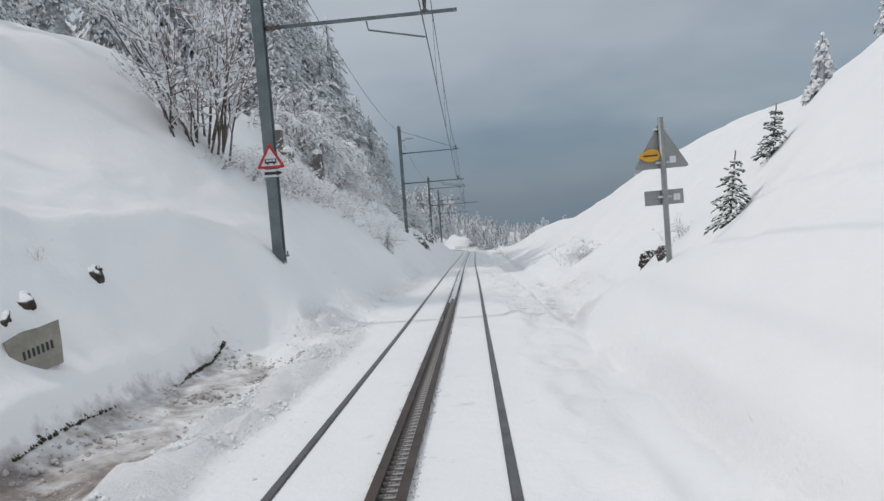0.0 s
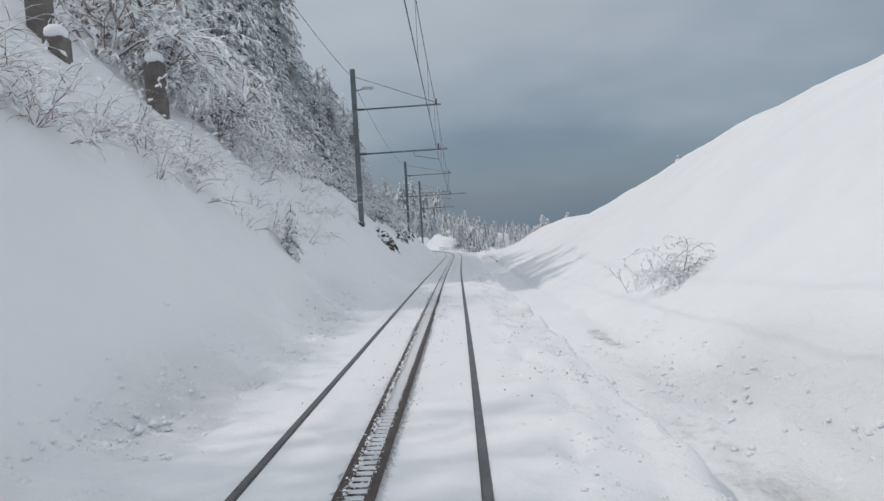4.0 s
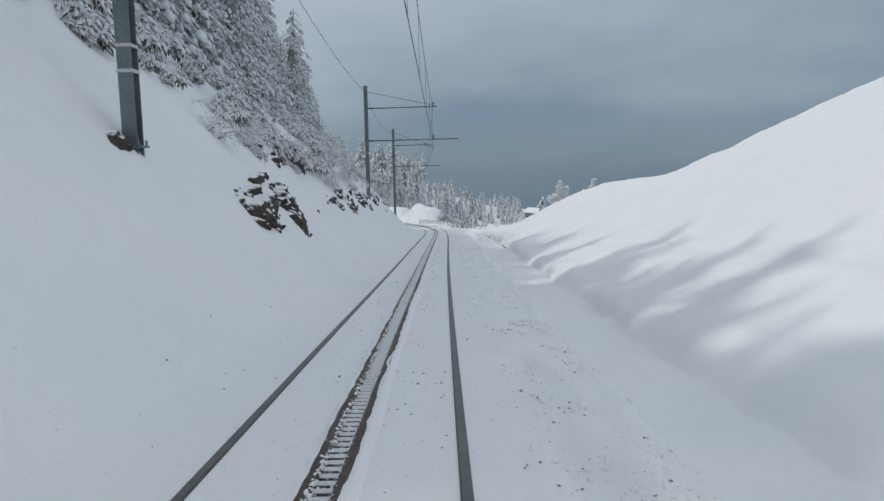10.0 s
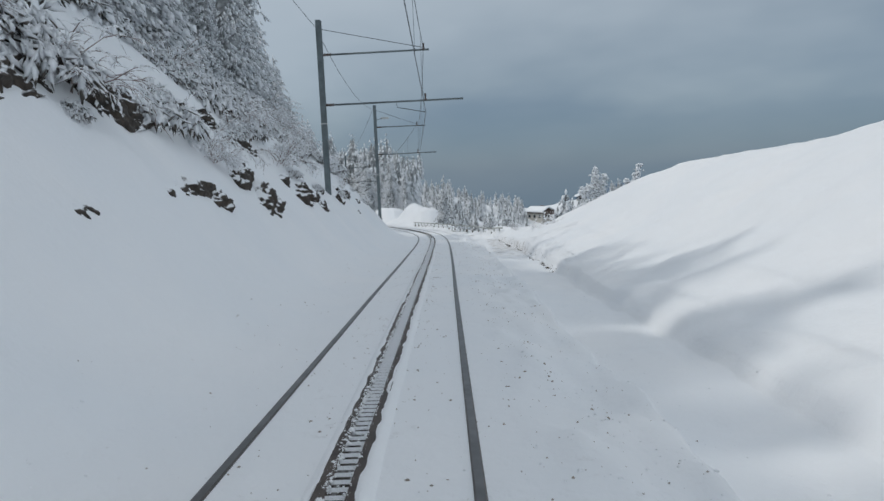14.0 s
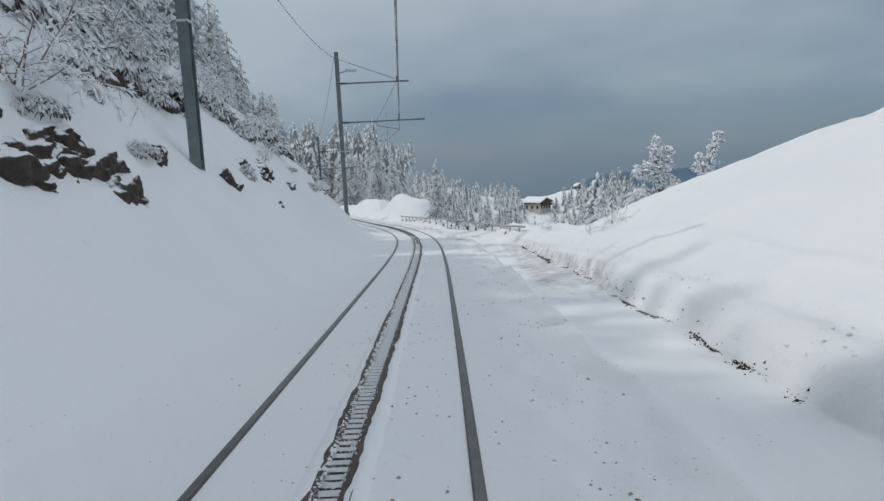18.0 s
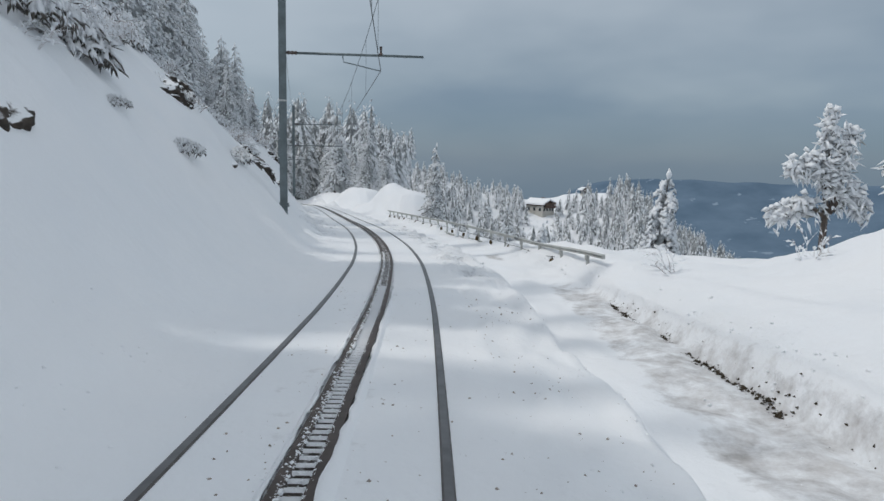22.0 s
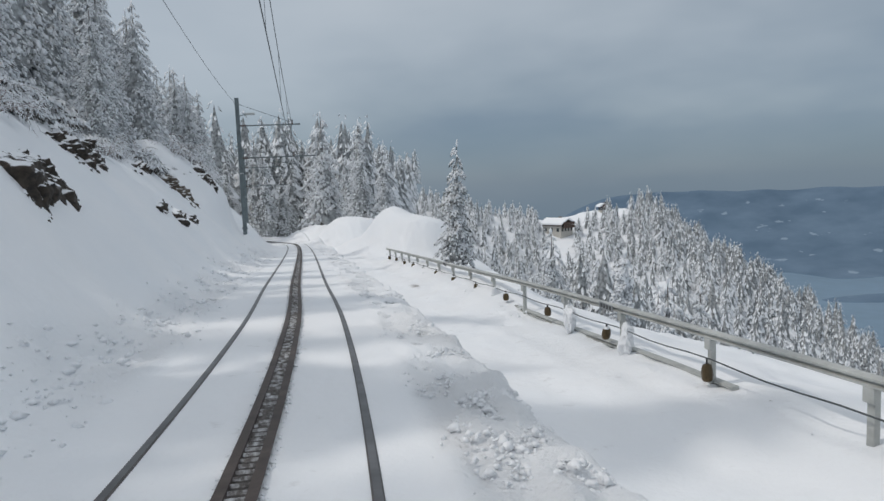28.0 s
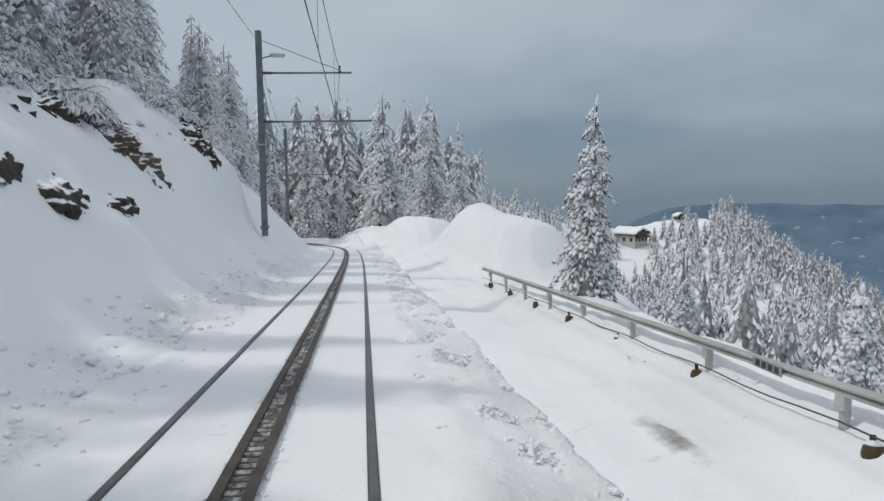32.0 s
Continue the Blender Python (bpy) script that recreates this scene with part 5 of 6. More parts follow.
for u, y, s in ((5.0, 86.6, 0.8), (6.5, 85.2, 0.7), (4.9, 80.6, 0.9), (5.8, 81.6, 1.0), (10.6, 101.0, 1.1), (11.6, 102.6, 1.4), (12.2, 103.2, 1.2), (15.0, 103.5, 1.3), (8.2, 99.0, 0.6)):
    plant_shrub(SMALL[int(y * 9) % 3], u, y, s, "thin bare shrub with frosted twigs in the snow", "bare shrubs in the snow")


# young green spruces on the bank by the road sign
def young_spruce(x, y, h, seed):
    root = tagged(new("young_spruce"), "young green spruce with little snow on the bank", "tree", "young spruces")
    rs = np.random.RandomState(seed)
    P, D, L, W, T = [], [], [], [], []
    for i in range(9):
        f = i / 9
        z, R = h * (0.12 + 0.84 * f), 0.27 * h * (1 - f) ** 0.8 + 0.06
        for k in range(9):
            a = rs.uniform(0, math.tau)
            d = np.array([math.cos(a), math.sin(a), rs.uniform(-0.7, 0.0)])
            for q in range(3):
                P.append(np.array([0, 0, z]) + d * R * q / 3.2)
                D.append(d + rs.normal(0, 0.25, 3))
                L.append(R * 0.45)
                W.append(0.028)
                T.append(0.022)
    v, f = pads(rs, np.array(P), np.array(D), np.array(L), np.array(W), np.array(T))
    root.matrix_basis = Matrix.Translation((x, y, float(ground_z(x, y)) - 0.1)) @ Matrix.Rotation(0.12, 4, "Y")
    ob = new("crown", mesh_of("crown", v, f, MAT["green"]))
    ob.parent = root
    bm = bmesh.new()
    tube_into(bm, [(0, 0, -0.3), (0, 0, h)], [0.03, 0.008], 6)
    part("trunk", bm, MAT["bark"], root)


MAT["green"] = snowed("green_needles", (0.025, 0.05, 0.03), (0.07, 0.105, 0.06), 0.42, 0.35, 6.0)
for x, y, h, sd in ((3.85, 9.9, 1.2, 3), (5.1, 11.2, 0.95, 4)):
    young_spruce(x, y, h, sd)
for x, y, h in ((7.0, 13.2, 1.3), (9.5, 15.0, 1.5)):
    plant_tree(LADEN[1], x, y, float(ground_z(x, y)) - 0.2, h, "small fir plastered with snow on the bank", "small firs on the bank", 0.05, x)


# ---- rocks in the bank ----
def rock_mesh(seed, sub=3):
    """A broken block: planes cut off a ball, then chipped."""
    rs = random.Random(seed)
    cuts = [(Vector((rs.gauss(0, 1), rs.gauss(0, 1), rs.gauss(0, 0.8))).normalized(), rs.uniform(0.5, 0.9)) for _ in range(11)]
    bm = bmesh.new()
    bmesh.ops.create_icosphere(bm, subdivisions=sub, radius=1.0)
    off = Vector((seed * 3.1, seed * 1.7, seed))
    for v in bm.verts:
        c = v.co.copy()
        for nrm, dist in cuts:
            over = c.dot(nrm) - dist
            if over > 0:
                c -= nrm * over
        v.co = c * (1.1 + 0.26 * noise.noise(c * 2.1 + off) + 0.16 * noise.noise(c * 5.5 + off) + 0.10 * noise.noise(c * 12 + off) + 0.05 * noise.noise(c * 25 + off))
    me = bpy.data.meshes.new("rock")
    bm.to_mesh(me)
    bm.free()
    me.materials.append(MAT["rock"])
    return me


ROCKS = [rock_mesh(k + 1, 5) for k in range(7)]


def place_rock(u, y, w, h, label="dark craggy rock showing through the snow bank"):
    x, yy = at_line(u, y)
    ob = tagged(new("rock", ROCKS[int(y * 13 + w * 7) % 7]), label, "rock", "rocks in the bank")
    s = float(line_x(y + 0.5) - line_x(y - 0.5))
    side = 1 if u > 0 else -1
    ob.matrix_basis = (Matrix.Translation((x + side * 0.38 * h, yy, float(ground_z(x, yy)) - 0.05)) @ Matrix.Rotation(-math.atan(s), 4, "Z")
                       @ Matrix.Rotation(radians(-side * 22), 4, "Y") @ Matrix.Diagonal((0.32 * h + 0.1, w * 0.55, h * 0.56, 1)) @ Matrix.Rotation(math.sin(y * 7) * 0.4, 4, "X"))
    return ob


for u, y, w, h in ((4.72, 15.9, 0.55, 0.85), (4.55, 14.2, 0.6, 0.75), (5.2, 15.3, 0.14, 0.15), (4.62, 13.85, 0.4, 0.5), (4.72, 14.65, 0.3, 0.45), (4.65, 160.4, 0.9, 0.5)):
    place_rock(u, y, w, h * 0.8)


def outcrop(u, y, w, h, seed):
    """A broken face of rock let into the bank: a shelf on top, steep ragged rock below, its rim lost under the snow."""
    nu, ny = max(14, int(h / 0.03)), max(16, int(w / 0.04))
    q, t = np.meshgrid(np.linspace(-1.25, 1.25, nu), np.linspace(-1.25, 1.25, ny))
    slant = 0.35 * t * h
    uu, yy = u - q * h * 0.36 - slant * 0.5, y + t * w * 0.5
    s = line_x(yy + 0.5) - line_x(yy - 0.5)
    k = np.sqrt(1 + s * s)
    x0, y0 = line_x(yy) + uu / k, yy - uu * s / k
    z0 = ground_z(x0, y0)
    a, b = t * w * 0.5, q * h * 0.5
    warp = 0.6 * fbm(a * 1.1 + seed * 3.7, b * 1.6, 3, seed)
    rim = 1 - np.hypot(t, q * (1 + 0.2 * np.sign(q))) ** 2.2 - 0.12 + warp + 0.55 * fbm(a * 3.4, b * 3.4 + seed, 3, seed + 9) + 0.3 * fbm(a * 8, b * 8, 2, seed + 13)
    shelf = 0.55 + 0.45 * np.cos(np.clip((q - 0.15) * 2.2, -math.pi, math.pi))
    layers = np.abs(fbm(a * 1.3 + b * 0.6, b * 5.0 + seed, 3, seed + 20))
    d = np.clip(rim, -0.5, 0.9) * (0.10 + 0.16 * h * shelf) + 0.11 * (layers - 0.35) * np.clip(rim + 0.4, 0, 1) + 0.03 * fbm(a * 6, b * 6, 2, seed + 31) - 0.02
    d = np.where(rim < -0.15, -0.12, d)
    verts = np.stack([x0 + 0.92 * d, y0 - 0.12 * d, z0 + 0.28 * d - 0.015], -1).reshape(-1, 3)
    idx = np.arange(ny * nu).reshape(ny, nu)
    quads = np.stack([idx[:-1, :-1], idx[1:, :-1], idx[1:, 1:], idx[:-1, 1:]], -1).reshape(-1, 4)
    keep = (rim.ravel()[quads] > -0.45).any(1)
    me = bpy.data.meshes.new("rock_outcrop")
    me.from_pydata(verts.tolist(), [], quads[keep].tolist())
    me.polygons.foreach_set("use_smooth", [True] * len(me.polygons))
    me.materials.append(MAT["slab_rock"] if 125 < y < 127 else MAT["rock"])
    return tagged(new("rock_outcrop", me), "craggy dark rock breaking out of the snow bank", "rock", "rocks in the bank")


MAT["slab_rock"] = snowed("brown_slab_rock", (0.05, 0.04, 0.032), (0.17, 0.138, 0.105), 1.3, 0.16, 3.0)
OUTCROPS = ((-3.25, 49.0, 2.0, 1.5), (-3.42, 52.1, 2.2, 1.45), (-3.31, 50.3, 0.9, 0.6), (-3.98, 51.7, 1.9, 0.4), (-5.13, 58.1, 1.9, 0.8), (-5.19, 60.7, 2.4, 1.1), (-3.75, 60.6, 2.3, 0.5),
            (-3.6, 61.4, 1.1, 0.6), (-4.16, 64.5, 1.9, 0.7), (-3.77, 65.1, 1.6, 0.9), (-4.48, 70.0, 1.1, 0.5), (-5.76, 65.0, 1.4, 0.8), (-5.6, 66.5, 2.0, 0.9), (-5.2, 68.3, 3.0, 0.7),
            (-5.67, 78.0, 2.6, 0.8), (-4.03, 70.3, 2.2, 1.0), (-3.86, 71.2, 1.7, 0.6), (-3.62, 71.6, 1.3, 0.5), (-4.11, 73.6, 1.2, 0.5), (-5.66, 75.8, 2.6, 0.7), (-5.92, 79.6, 2.0, 1.2),
            (-3.97, 76.8, 1.0, 0.8), (-4.29, 81.3, 1.3, 0.7), (-4.43, 80.0, 0.9, 0.5), (-4.14, 80.9, 1.0, 0.6), (-3.82, 82.8, 0.8, 0.45), (-3.35, 79.1, 0.6, 0.3), (-6.07, 97.2, 2.6, 1.0),
            (-5.64, 94.6, 3.0, 0.9), (-4.48, 103.6, 2.2, 0.55), (-4.32, 107.5, 3.2, 1.3), (-7.24, 114.6, 3.8, 1.2), (-5.8, 115.0, 3.8, 1.5), (-4.75, 130.6, 3.4, 1.9), (-5.4, 126.1, 3.4, 2.3),
            (-4.75, 128.6, 1.6, 1.2), (-3.95, 121.1, 1.5, 0.6), (-3.97, 118.9, 1.7, 0.9), (-4.23, 117.3, 1.4, 0.4), (-6.1, 123.3, 3.4, 1.0), (-3.9, 92.9, 0.35, 0.2), (-3.85, 44.6, 0.6, 0.4), (-3.5, 56.6, 0.8, 0.35), (-4.74, 9.0, 0.42, 0.36), (-4.62, 7.3, 0.4, 0.3), (-4.5, 6.8, 0.25, 0.2))
for k_, row in enumerate(OUTCROPS):
    outcrop(*row, k_ + 5)


# lumps of snow caught on the fence
def snow_lump(y, w, h):
    me = ROCKS[int(y * 3) % 7].copy()
    me.name = "snow_lump"
    me.materials[0] = MAT["snow"]
    me.polygons.foreach_set("use_smooth", [True] * len(me.polygons))
    x, yy = at_line(4.22, y)
    ob = tagged(new("snow_lump", me), "rounded lump of snow caught on the fence", "snow", "lumps of snow on the fence")
    ob.matrix_basis = Matrix.Translation((x, yy, float(rail_z(y)) - 0.3 + h * 0.3)) @ Matrix.Diagonal((w * 0.5, w * 0.6, h * 0.6, 1))


for y, w, h in ((102.4, 0.22, 0.32), (104.2, 0.24, 0.4), (108.0, 0.2, 0.28), (93.2, 0.3, 0.25)):
    snow_lump(y, w, h)


# capped stone posts above the bank
def stone_post(u, y, h):
    x, yy = at_line(u, y)
    root = tagged(new("stone_post"), "grey stone post with a cap of snow on the bank", "post", "stone posts")
    root.matrix_basis = Matrix.Translation((x, yy, float(ground_z(x, yy))))
    bm = bmesh.new()
    box_into(bm, (-0.2, -0.17, -0.4), (0.2, 0.17, h), Matrix.Identity(4), 0.04)
    part("shaft", bm, MAT["stone"], root)
    bm = bmesh.new()
    bmesh.ops.create_icosphere(bm, subdivisions=2, radius=1.0, matrix=Matrix.Translation((0, 0, h + 0.08)) @ Matrix.Diagonal((0.22, 0.19, 0.17, 1)))
    part("snow_cap", bm, MAT["snow"], root, "rounded cap of snow", True)


MAT["concrete"] = plain("concrete", (0.30, 0.285, 0.25), 0.9, 0, 6, 0.2, 0.01)
MAT["stone"] = plain("grey_stone", (0.17, 0.155, 0.145), 0.85, 0, 4, 0.3, 0.01)
for u, y, h in ((-7.05, 26.9, 0.85), (-6.6, 26.6, 0.32), (-6.0, 29.3, 1.1)):
    stone_post(u, y, h)


# bare concrete patch with scratched writing in the snow wall by the lane
def build_plaque():
    root = tagged(new("concrete_slab"), "bare grey concrete slab with worn dark writing in the snow", "slab")
    root.matrix_basis = Matrix.Translation((-4.66, 6.66, 0.26)) @ Matrix.Rotation(radians(50), 4, "Z") @ Matrix.Rotation(radians(-14), 4, "X")
    bm = bmesh.new()
    slab(bm, [(-0.29, -0.30), (-0.24, -0.33), (-0.05, -0.27), (0.13, -0.21), (0.22, -0.2), (0.24, 0.02), (0.25, 0.27), (0.05, 0.22), (-0.12, 0.2), (-0.27, 0.13), (-0.26, -0.1)], -0.07, 0.15, Matrix.Identity(4))
    board = part("slab", bm, MAT["concrete"], root)
    bm = bmesh.new()
    for k in range(7):
        box_into(bm, (-0.14 + k * 0.045, -0.074, -0.10 + k * 0.012), (-0.115 + k * 0.045, -0.07, -0.01 + k * 0.012))
    part("writing_bar", bm, MAT["sign_black"], board)


build_plaque()


# ---- loose snow and grit ----
def scatter(name, mat, count, place, size, seed, label, level=None):
    rs = np.random.RandomState(seed)
    base = np.array([(1, 0, 0), (-1, 0, 0), (0, 1, 0), (0, -1, 0), (0, 0, 0.8), (0, 0, -0.6)], float)
    tri = np.array([(0, 2, 4), (2, 1, 4), (1, 3, 4), (3, 0, 4), (2, 0, 5), (1, 2, 5), (3, 1, 5), (0, 3, 5)])
    u, y = place(rs, count)
    s = (plan_x(y + 0.5) - plan_x(y - 0.5))
    x = plan_x(y) + u / np.sqrt(1 + s * s)
    yy = y - u * s / np.sqrt(1 + s * s)
    k = size(rs, count)
    z = (ground_z(x, yy) if level is None else rail_z(y) + level) - 0.25 * k
    v = base[None] * rs.uniform(0.55, 1.3, (count, 6, 1)) * k[:, None, None]
    a = rs.uniform(0, math.tau, count)
    c, sn = np.cos(a)[:, None], np.sin(a)[:, None]
    v = np.stack([v[:, :, 0] * c - v[:, :, 1] * sn, v[:, :, 0] * sn + v[:, :, 1] * c, v[:, :, 2]], -1) + np.stack([x, yy, z], -1)[:, None]
    f = (np.arange(count)[:, None, None] * 6 + tri[None]).reshape(-1, 3)
    ob = new(name, mesh_of(name, v.reshape(-1, 3), f, mat, True))
    return tagged(ob, label, "snow", kind="stuff")


MAT["slush"] = plain("slush", (0.52, 0.49, 0.47), 0.6, 0, 6, 0.3)


def ridge(mid, wide, y0, y1):
    return lambda rs, n: (rs.normal(mid, wide, n), rs.uniform(y0, y1, n))


def lumps(lo, hi):
    return lambda rs, n: lo + (hi - lo) * rs.uniform(0, 1, n) ** 3.2


for n_, mid_, wide_, a_, b_, big_ in ((6500, 1.75, 0.3, 13, 45, 0.034), (26000, 1.75, 0.27, 88, 136, 0.038), (4200, -1.85, 0.26, 1, 30, 0.048), (3600, -1.9, 0.42, 1, 13, 0.036), (2200, -1.85, 0.25, 98, 135, 0.036), (2000, 4.15, 0.2, 66, 128, 0.04), (5000, 2.0, 0.6, 28, 92, 0.024), (3000, -1.7, 0.4, 30, 98, 0.022), (1100, -2.0, 0.35, 6, 24, 0.06), (1700, -1.95, 0.3, 99, 130, 0.085), (4200, 1.85, 0.24, 90, 134, 0.07), (1400, 3.3, 0.4, 13, 27, 0.05)):
    scatter("snow_crumbs", MAT["snow"], n_, ridge(mid_, wide_, a_, b_), lumps(0.006, big_), n_, "crumbs of ploughed snow beside the rails")
scatter("snow_crumbs", MAT["slush"], 3000, lambda rs, n: (rs.uniform(-3.5, -2.1, n), rs.uniform(2.0, 10.2, n)), lumps(0.008, 0.05), 6, "crumbs of dirty snow along the lane")
MAT["grit"] = plain("grit", (0.36, 0.31, 0.27), 0.9, 0, 20, 0.4)
scatter("grit", MAT["grit"], 6500, lambda rs, n: (np.where(rs.rand(n) < 0.6, rs.normal(0, 0.36, n), rs.normal(1.5, 0.35, n)), rs.uniform(20, 86, n)), lumps(0.004, 0.021), 7, "brown grit scattered on the snow")
scatter("grit", MAT["grit"], 500, lambda rs, n: (rs.normal(-1.5, 0.45, n), rs.uniform(28, 75, n)), lumps(0.004, 0.02), 8, "brown grit scattered on the snow")
for n_, at_, wide_, a_, b_, big_, level_ in ((9500, -0.066, 0.011, 16, 92, 0.026, 0.03), (3000, -0.115, 0.022, 12, 92, 0.02, 0.027), (4200, 0.06, 0.008, 16, 92, 0.016, 0.03), (3200, 0.0, 0.035, 18, 90, 0.016, 0.012), (5200, -0.14, 0.014, 0, 135, 0.028, -0.005),
                                             (5200, 0.14, 0.014, 0, 135, 0.028, -0.005), (3600, -0.80, 0.014, 0, 120, 0.018, -0.014), (3600, 0.80, 0.014, 0, 120, 0.018, -0.014)):
    scatter("snow_crumbs", MAT["snow"], n_, ridge(at_, wide_, a_, b_), lumps(0.005, big_), int(n_ + 100 * at_), "crumbs of snow caught along the rack and rails", level_)
MAT["turf"] = plain("dead_turf", (0.045, 0.035, 0.022), 0.95, 0, 20, 0.4)
scatter("turf_edge", MAT["turf"], 3200, lambda rs, n: ((lambda y: (foot(y) - 0.03 + rs.normal(0, 0.045, n), y))(rs.uniform(68, 86.5, n))), lumps(0.006, 0.034), 9, "dark strip of turf under the snow edge")
scatter("turf_edge", MAT["turf"], 1500, lambda rs, n: ((lambda y: (-3.555 + 0.1 * smooth(8.4, 9.8, y) + rs.normal(0, 0.012, n), y))(rs.uniform(5.4, 10.2, n))), lumps(0.006, 0.036), 10, "dark strip of turf under the snow edge")


# ---- the ridge, the lake and the far country ----
crest_y = curve_fn([(-90, 330), (46, 366), (66, 378), (82, 370), (102, 347), (118, 320), (135, 290), (160, 264), (200, 240), (300, 215)])
crest_z = curve_fn([(-90, -2), (0, -12), (30, -19), (46, -20), (66, -17.8), (82, -17.0), (102, -31), (118, -46), (135, -63), (160, -88), (200, -128), (300, -215)])


def hill_z(x, y):
    d = y - crest_y(x)
    cap = crest_z(x) - np.where(d < 0, 0.2 * np.minimum(-d, 70) + 0.02 * np.maximum(-d - 70, 0), d * 0.35)
    flank = -17.5 - 0.64 * (x - 82) + 0.235 * (y - 370)
    return np.minimum(cap, flank) + 1.2 * fbm(x * 0.03, y * 0.03, 4, 77)


def build_hill():
    xs, ys = np.linspace(-90, 300, 130), np.linspace(150, 470, 100)
    X, Y = np.meshgrid(xs, ys)
    Z = hill_z(X, Y)
    n, m = X.shape
    idx = np.arange(n * m).reshape(n, m)
    faces = np.stack([idx[:-1, :-1], idx[:-1, 1:], idx[1:, 1:], idx[1:, :-1]], -1).reshape(-1, 4)
    ob = mesh_ob("ground_ridge", np.stack([X, Y, Z], -1).reshape(-1, 3).tolist(), faces.tolist(), MAT["snow"])
    return tagged(ob, "snowy wooded ridge across the hollow", "ground", kind="structure")


build_hill()


def far_wood(name, spots, seed, label, flecks=100, size=1.0, fine=1.0):
    """Many small spruces in one body: a narrow cone in painted shade grey, hung with snowy sprays."""
    rs = np.random.RandomState(seed)
    n = len(spots)
    P = np.array(spots)
    H = rs.uniform(9.0, 17.0, n) * size * np.where(P[:, 1] > 215, 0.58 + 0.42 * smooth(50, 95, P[:, 0]), 1.0)
    R = H * rs.uniform(0.18, 0.25, n)
    sides = 6
    ring = []
    for f in (0.04, 0.36, 0.68):
        for k in range(sides):
            a, q = k * math.tau / sides + f * 3, 0.68 * R * (1 - f) * rs.uniform(0.7, 1.2, n)
            ring.append(np.stack([P[:, 0] + np.cos(a) * q, P[:, 1] + np.sin(a) * q, P[:, 2] + H * f], -1))
    ring.append(P + np.stack([0 * H, 0 * H, 0.9 * H], -1))
    V1 = np.stack(ring, 1)
    pat = []
    for o in (0, sides):
        for k in range(sides):
            k2 = (k + 1) % sides
            pat += [(o + k, o + k2, o + sides + k2), (o + k, o + sides + k2, o + sides + k)]
    pat += [(2 * sides + k, 2 * sides + (k + 1) % sides, 3 * sides) for k in range(sides)]
    F1 = (np.arange(n)[:, None, None] * (3 * sides + 1) + np.array(pat)[None]).reshape(-1, 3)
    # sprays
    f = rs.uniform(0, 0.98, (n, flecks))
    f = np.where(np.arange(flecks)[None] % 3 == 0, f, 1 - np.sqrt(1 - f))
    a = rs.uniform(0, math.tau, (n, flecks))
    rr = R[:, None] * (1 - f) ** 0.8 * rs.uniform(0.4, 0.85, (n, flecks))
    out = np.stack([np.cos(a), np.sin(a), 0 * a], -1)
    side = np.stack([-np.sin(a), np.cos(a), 0 * a], -1)
    up = np.array([0, 0, 1.0])
    L = (0.45 + 0.42 * R[:, None] * (1 - f)) * rs.uniform(0.8, 1.3, f.shape) * fine
    W = L * rs.uniform(0.17, 0.32, f.shape)
    base = P[:, None] + out * rr[..., None] + up * (H[:, None] * (0.05 + 0.94 * f))[..., None]
    tip = base + out * (0.75 * L)[..., None] - up * (L * rs.uniform(0.45, 1.0, f.shape))[..., None]
    mid = base + out * (0.4 * L)[..., None] - up * (0.42 * L)[..., None]
    V2 = np.stack([base + up * (0.3 * L)[..., None], mid + side * W[..., None], mid - side * W[..., None], tip], 2).reshape(-1, 3)
    F2 = (np.arange(n * flecks)[:, None, None] * 4 + np.array([(0, 2, 3), (0, 3, 1), (1, 3, 2), (0, 1, 2)])[None]).reshape(-1, 3)
    ob = new(name, mesh_of(name, np.concatenate([V2, V1.reshape(-1, 3)]), np.concatenate([F2, F1 + len(V2)]), MAT["far_wood"], False))
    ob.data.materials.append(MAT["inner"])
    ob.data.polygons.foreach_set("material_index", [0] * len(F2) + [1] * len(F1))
    return tagged(ob, label, "forest", kind="stuff")


MAT["far_wood"] = snowed("far_snowy_wood", (0.07, 0.08, 0.085), (0.28, 0.30, 0.31), -0.46, 0.6, 1.6)


def build_far_woods():
    rs = np.random.RandomState(4)
    spots = []
    while len(spots) < 1750:
        x, y = rs.uniform(-80, 230), rs.uniform(170, 400)
        d = y - float(crest_y(x))
        if d > 14 or (38 < x < 84 and d > -26 + 0.2 * (x - 38)) or (x < 26 and y < 215) or (y > 305 and abs(x - 46 - 0.2 * (y - 346)) < 5) or float(ground_z(x, min(y, 259.0))) > float(hill_z(x, y)) + 1:
            continue
        if float(fbm(x * 0.02, y * 0.02, 3, 8)) < -0.62:
            continue
        spots.append((x, y, float(hill_z(x, y)) - 0.5))
    far_wood("forest", spots, 5, "dense spruce forest white with snow on the ridge")
    spots = []
    while len(spots) < 760:
        x, y = rs.uniform(-95, -6), rs.uniform(186, 290)
        spots.append((x, y, max(float(ground_z(x, min(y, 259.0))), -10 + 0.09 * (y - 200)) + 2.5 - 0.16 * max(x + 20, 0)))
    far_wood("forest", spots, 6, "dense spruce forest white with snow beyond the bend")
    spots = []
    while len(spots) < 420:
        y = rs.uniform(112, 258)
        u = float(edge_u(y)) + 16 + rs.uniform(0, 95)
        x = float(plan_x(y)) + u
        z = float(ground_z(x, y))
        if x < 14 or float(hill_z(x, y)) > z + 1 or (y < 150 and u < float(edge_u(y)) + 34):
            continue
        spots.append((x, y, z - 0.4))
    far_wood("forest", spots, 7, "frosted spruces on the falling slope below the fence", 260, 1.0, 0.62)


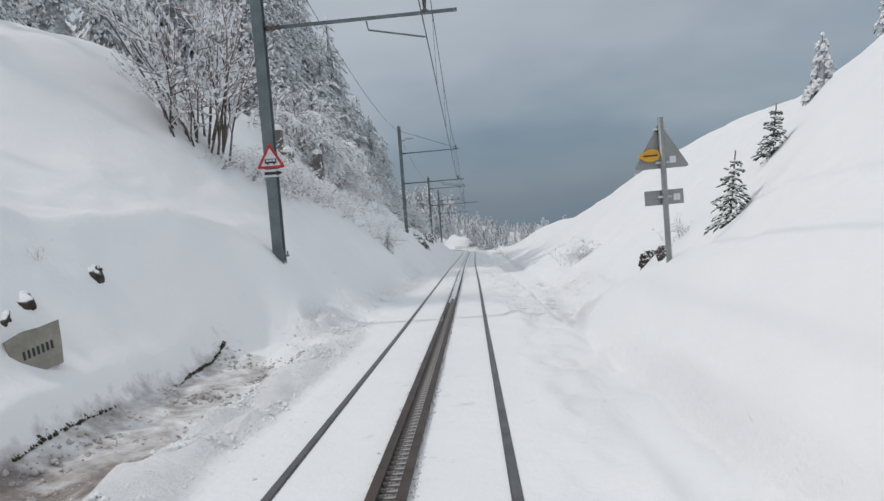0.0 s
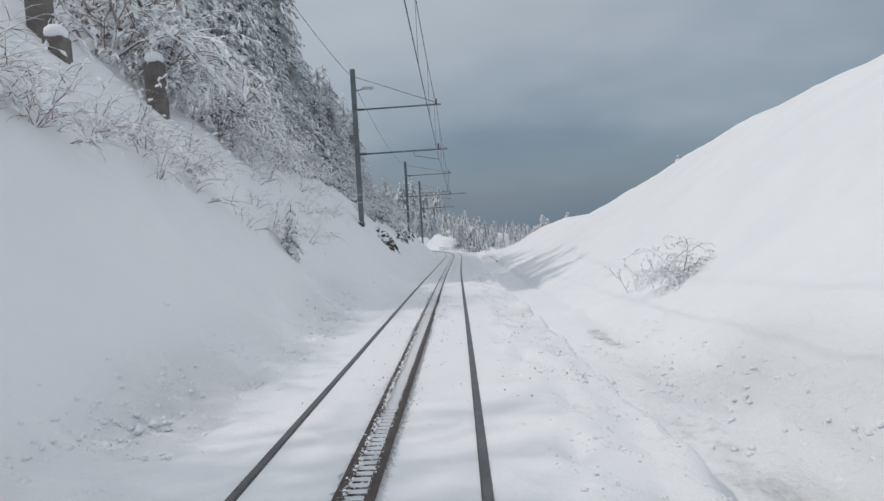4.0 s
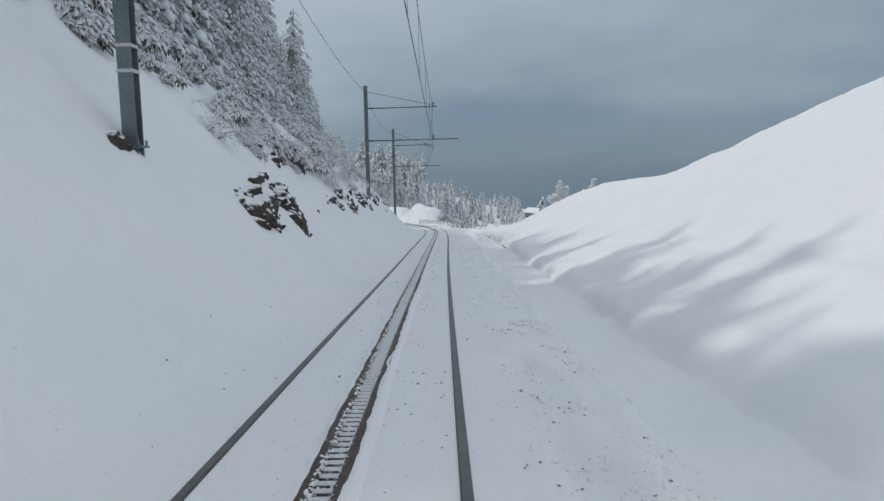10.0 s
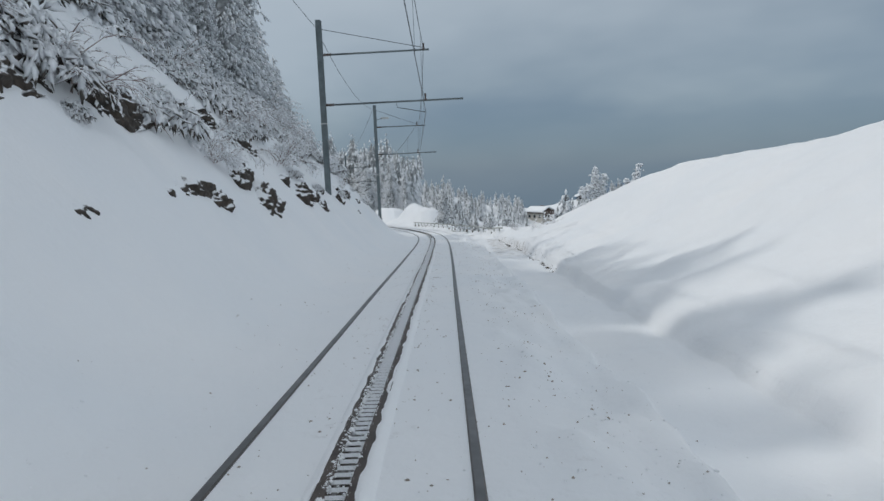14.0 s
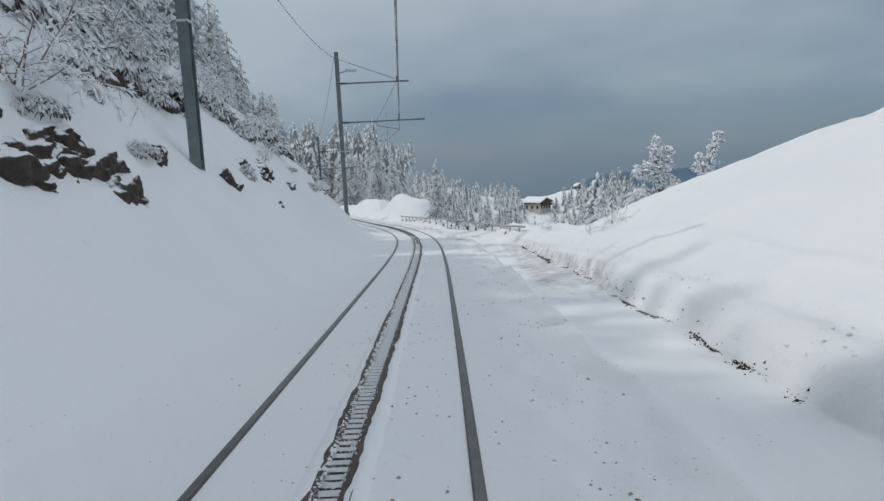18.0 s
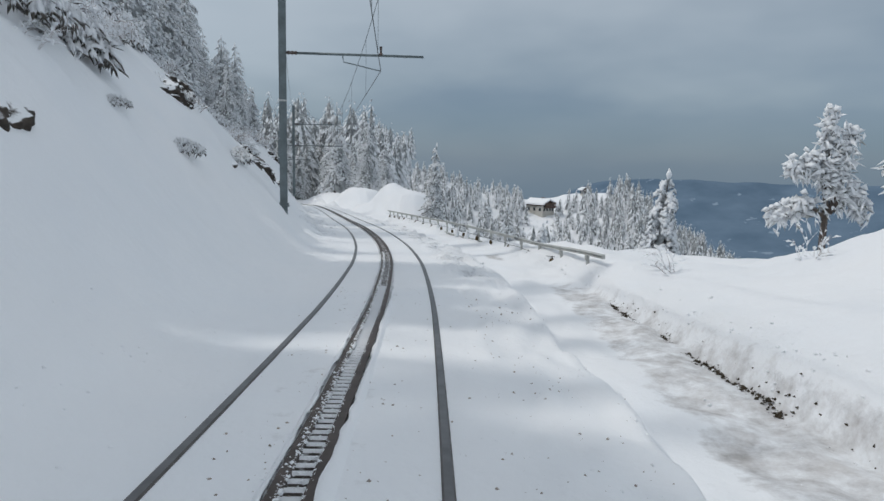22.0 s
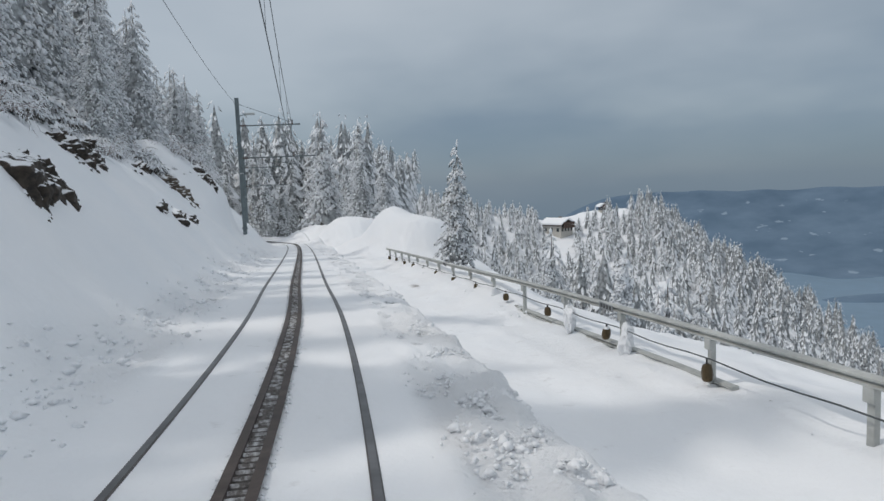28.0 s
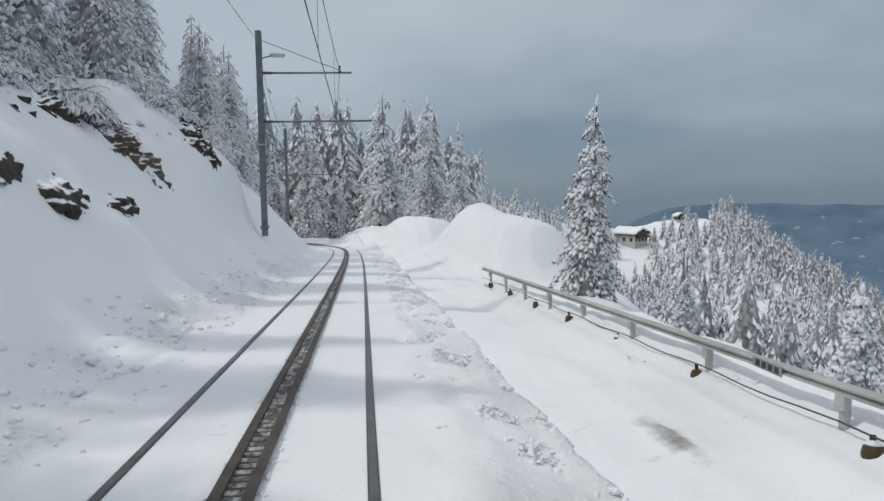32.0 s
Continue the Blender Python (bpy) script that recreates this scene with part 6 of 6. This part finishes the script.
build_far_woods()
# pale blue base colour, with the haze over the lake mixed in
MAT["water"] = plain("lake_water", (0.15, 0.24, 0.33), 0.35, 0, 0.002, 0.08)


def haze_toned_land_material():
    m, nt, b = material("haze_toned_land", 0.95)
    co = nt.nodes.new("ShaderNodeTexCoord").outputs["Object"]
    # distance haze is put into these blue base colours, snowfields included
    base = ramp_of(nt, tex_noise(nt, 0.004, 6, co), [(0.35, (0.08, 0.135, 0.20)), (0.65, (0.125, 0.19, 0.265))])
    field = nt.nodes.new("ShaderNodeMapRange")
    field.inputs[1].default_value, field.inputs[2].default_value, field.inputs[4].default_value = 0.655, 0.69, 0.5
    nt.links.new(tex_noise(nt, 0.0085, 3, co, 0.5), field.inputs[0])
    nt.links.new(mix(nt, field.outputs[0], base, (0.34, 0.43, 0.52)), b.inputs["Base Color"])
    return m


MAT["haze_toned_land"] = haze_toned_land_material()


def build_far_country():
    zl = -470.0
    bm = bmesh.new()
    vs = [bm.verts.new(c) for c in ((-3000, 300, zl), (4300, 300, zl), (4300, 4200, zl), (-3000, 4200, zl))]
    bm.faces.new(vs)
    tagged(part("water", bm, MAT["water"], None), "grey-blue lake far below, the haze in its colour", "water", kind="structure")
    az, r = np.meshgrid(np.radians(np.linspace(4, 75, 180)), np.concatenate([np.linspace(700, 3300, 60), np.linspace(3340, 4750, 50)]))
    X, Y = r * np.sin(az), r * np.cos(az)
    isle = np.exp(-(((X - 1560) / 330) ** 2 + ((Y - 2420) / 130) ** 2) * 1.4) + 0.8 * np.exp(-(((X - 1150) / 300) ** 2 + ((Y - 1750) / 70) ** 2))
    Z = zl - 16 + 8 * fbm(X * 0.0016 + 3, Y * 0.0016, 4, 50) + 34 * isle + 18 * smooth(3250, 3560, r + 220 * fbm(az * 9, r * 0, 3, 66)) + 30 * smooth(900, 1300, 2300 - r)
    Z = Z - 120 * (1 - smooth(0.1, 0.3, az)) + 700 * smooth(3420, 6000, r) * smooth(-0.1, 0.3, az) + 14 * smooth(3600, 4600, r) * fbm(az * 14, r * 0.001, 3, 60)
    n, m = X.shape
    idx = np.arange(n * m).reshape(n, m)
    faces = np.stack([idx[:-1, :-1], idx[:-1, 1:], idx[1:, 1:], idx[1:, :-1]], -1).reshape(-1, 4)
    ob = mesh_ob("backdrop", np.stack([X, Y, Z], -1).reshape(-1, 3).tolist(), faces.tolist(), MAT["haze_toned_land"])
    tagged(ob, "far shore and hills beyond the lake, haze blue in their colour", "hills", kind="structure")


build_far_country()

# ---- the chalet on the ridge ----
MAT["plaster"] = plain("plaster", (0.52, 0.50, 0.46), 0.8, 0, 2, 0.1)
MAT["timber"] = plain("dark_timber", (0.10, 0.065, 0.05), 0.75, 0, 3, 0.3)
MAT["pane"] = plain("window_pane", (0.05, 0.06, 0.07), 0.15, 0, 2, 0.1)


def build_chalet(x, y, z, turn, w, d, h, label):
    root = tagged(new("chalet"), label, "house")
    root.matrix_basis = pose(x, y, z, 0, 0, turn)
    bm = bmesh.new()
    box_into(bm, (-w / 2, -d / 2, -4), (w / 2, d / 2, h * 0.72))
    part("lower_wall", bm, MAT["plaster"], root)
    bm = bmesh.new()
    slab(bm, [(-w / 2, h * 0.72), (w / 2, h * 0.72), (w / 2, h), (0, h + w * 0.22), (-w / 2, h)], -d / 2, d / 2, Matrix.Identity(4))
    part("timber_storey", bm, MAT["timber"], root)
    for sg in (-1, 1):
        bm = bmesh.new()
        o = [(sg * (w / 2 + 0.9), h - 0.42), (0, h + w * 0.22 + 0.02), (0, h + w * 0.22 + 0.55), (sg * (w / 2 + 0.9), h + 0.15)]
        slab(bm, o if sg > 0 else o[::-1], -d / 2 - 1.0, d / 2 + 1.0, Matrix.Identity(4))
        part("roof", bm, MAT["snow"], root, "roof slope under thick snow")
    bm = bmesh.new()
    box_into(bm, (w * 0.18, -0.5, h), (w * 0.18 + 0.9, 0.5, h + w * 0.22 + 0.9), Matrix.Identity(4), 0.05)
    part("chimney", bm, MAT["stone"], root)
    for lv in (0.52, 0.86):
        bm = bmesh.new()
        box_into(bm, (-w / 2 + 0.3, -d / 2 - 1.2, h * lv), (w / 2 - 0.3, -d / 2 + 0.05, h * lv + 0.18))
        box_into(bm, (-w / 2 + 0.3, -d / 2 - 1.2, h * lv + 0.18), (w / 2 - 0.3, -d / 2 - 1.08, h * lv + 1.0))
        part("balcony", bm, MAT["timber"], root)
    for lv in (0.14, 0.62):
        for k in range(4):
            cx = -w / 2 + w * (k + 0.5) / 4
            bm = bmesh.new()
            box_into(bm, (cx - 0.6, -d / 2 - 0.06, h * lv), (cx + 0.6, -d / 2 + 0.02, h * lv + 1.3))
            fr = part("window", bm, MAT["plaster"], root)
            bm = bmesh.new()
            box_into(bm, (cx - 0.48, -d / 2 - 0.09, h * lv + 0.1), (cx + 0.48, -d / 2 - 0.062, h * lv + 1.2))
            part("pane", bm, MAT["pane"], fr)
    for k in range(3):
        cy = -d / 2 + d * (k + 0.5) / 3
        bm = bmesh.new()
        box_into(bm, (-w / 2 - 0.06, cy - 0.55, h * 0.14), (-w / 2 + 0.02, cy + 0.55, h * 0.14 + 1.3))
        fr = part("window", bm, MAT["pane"], root)
    return root


build_chalet(45.5, 346, -23.8, 40, 7.0, 9.0, 3.5, "timber and plaster chalet under a snowy roof on the ridge")
build_chalet(70, 374, -17.6, 10, 2.6, 2.6, 2.2, "tiny dark hut on the snowy crest")
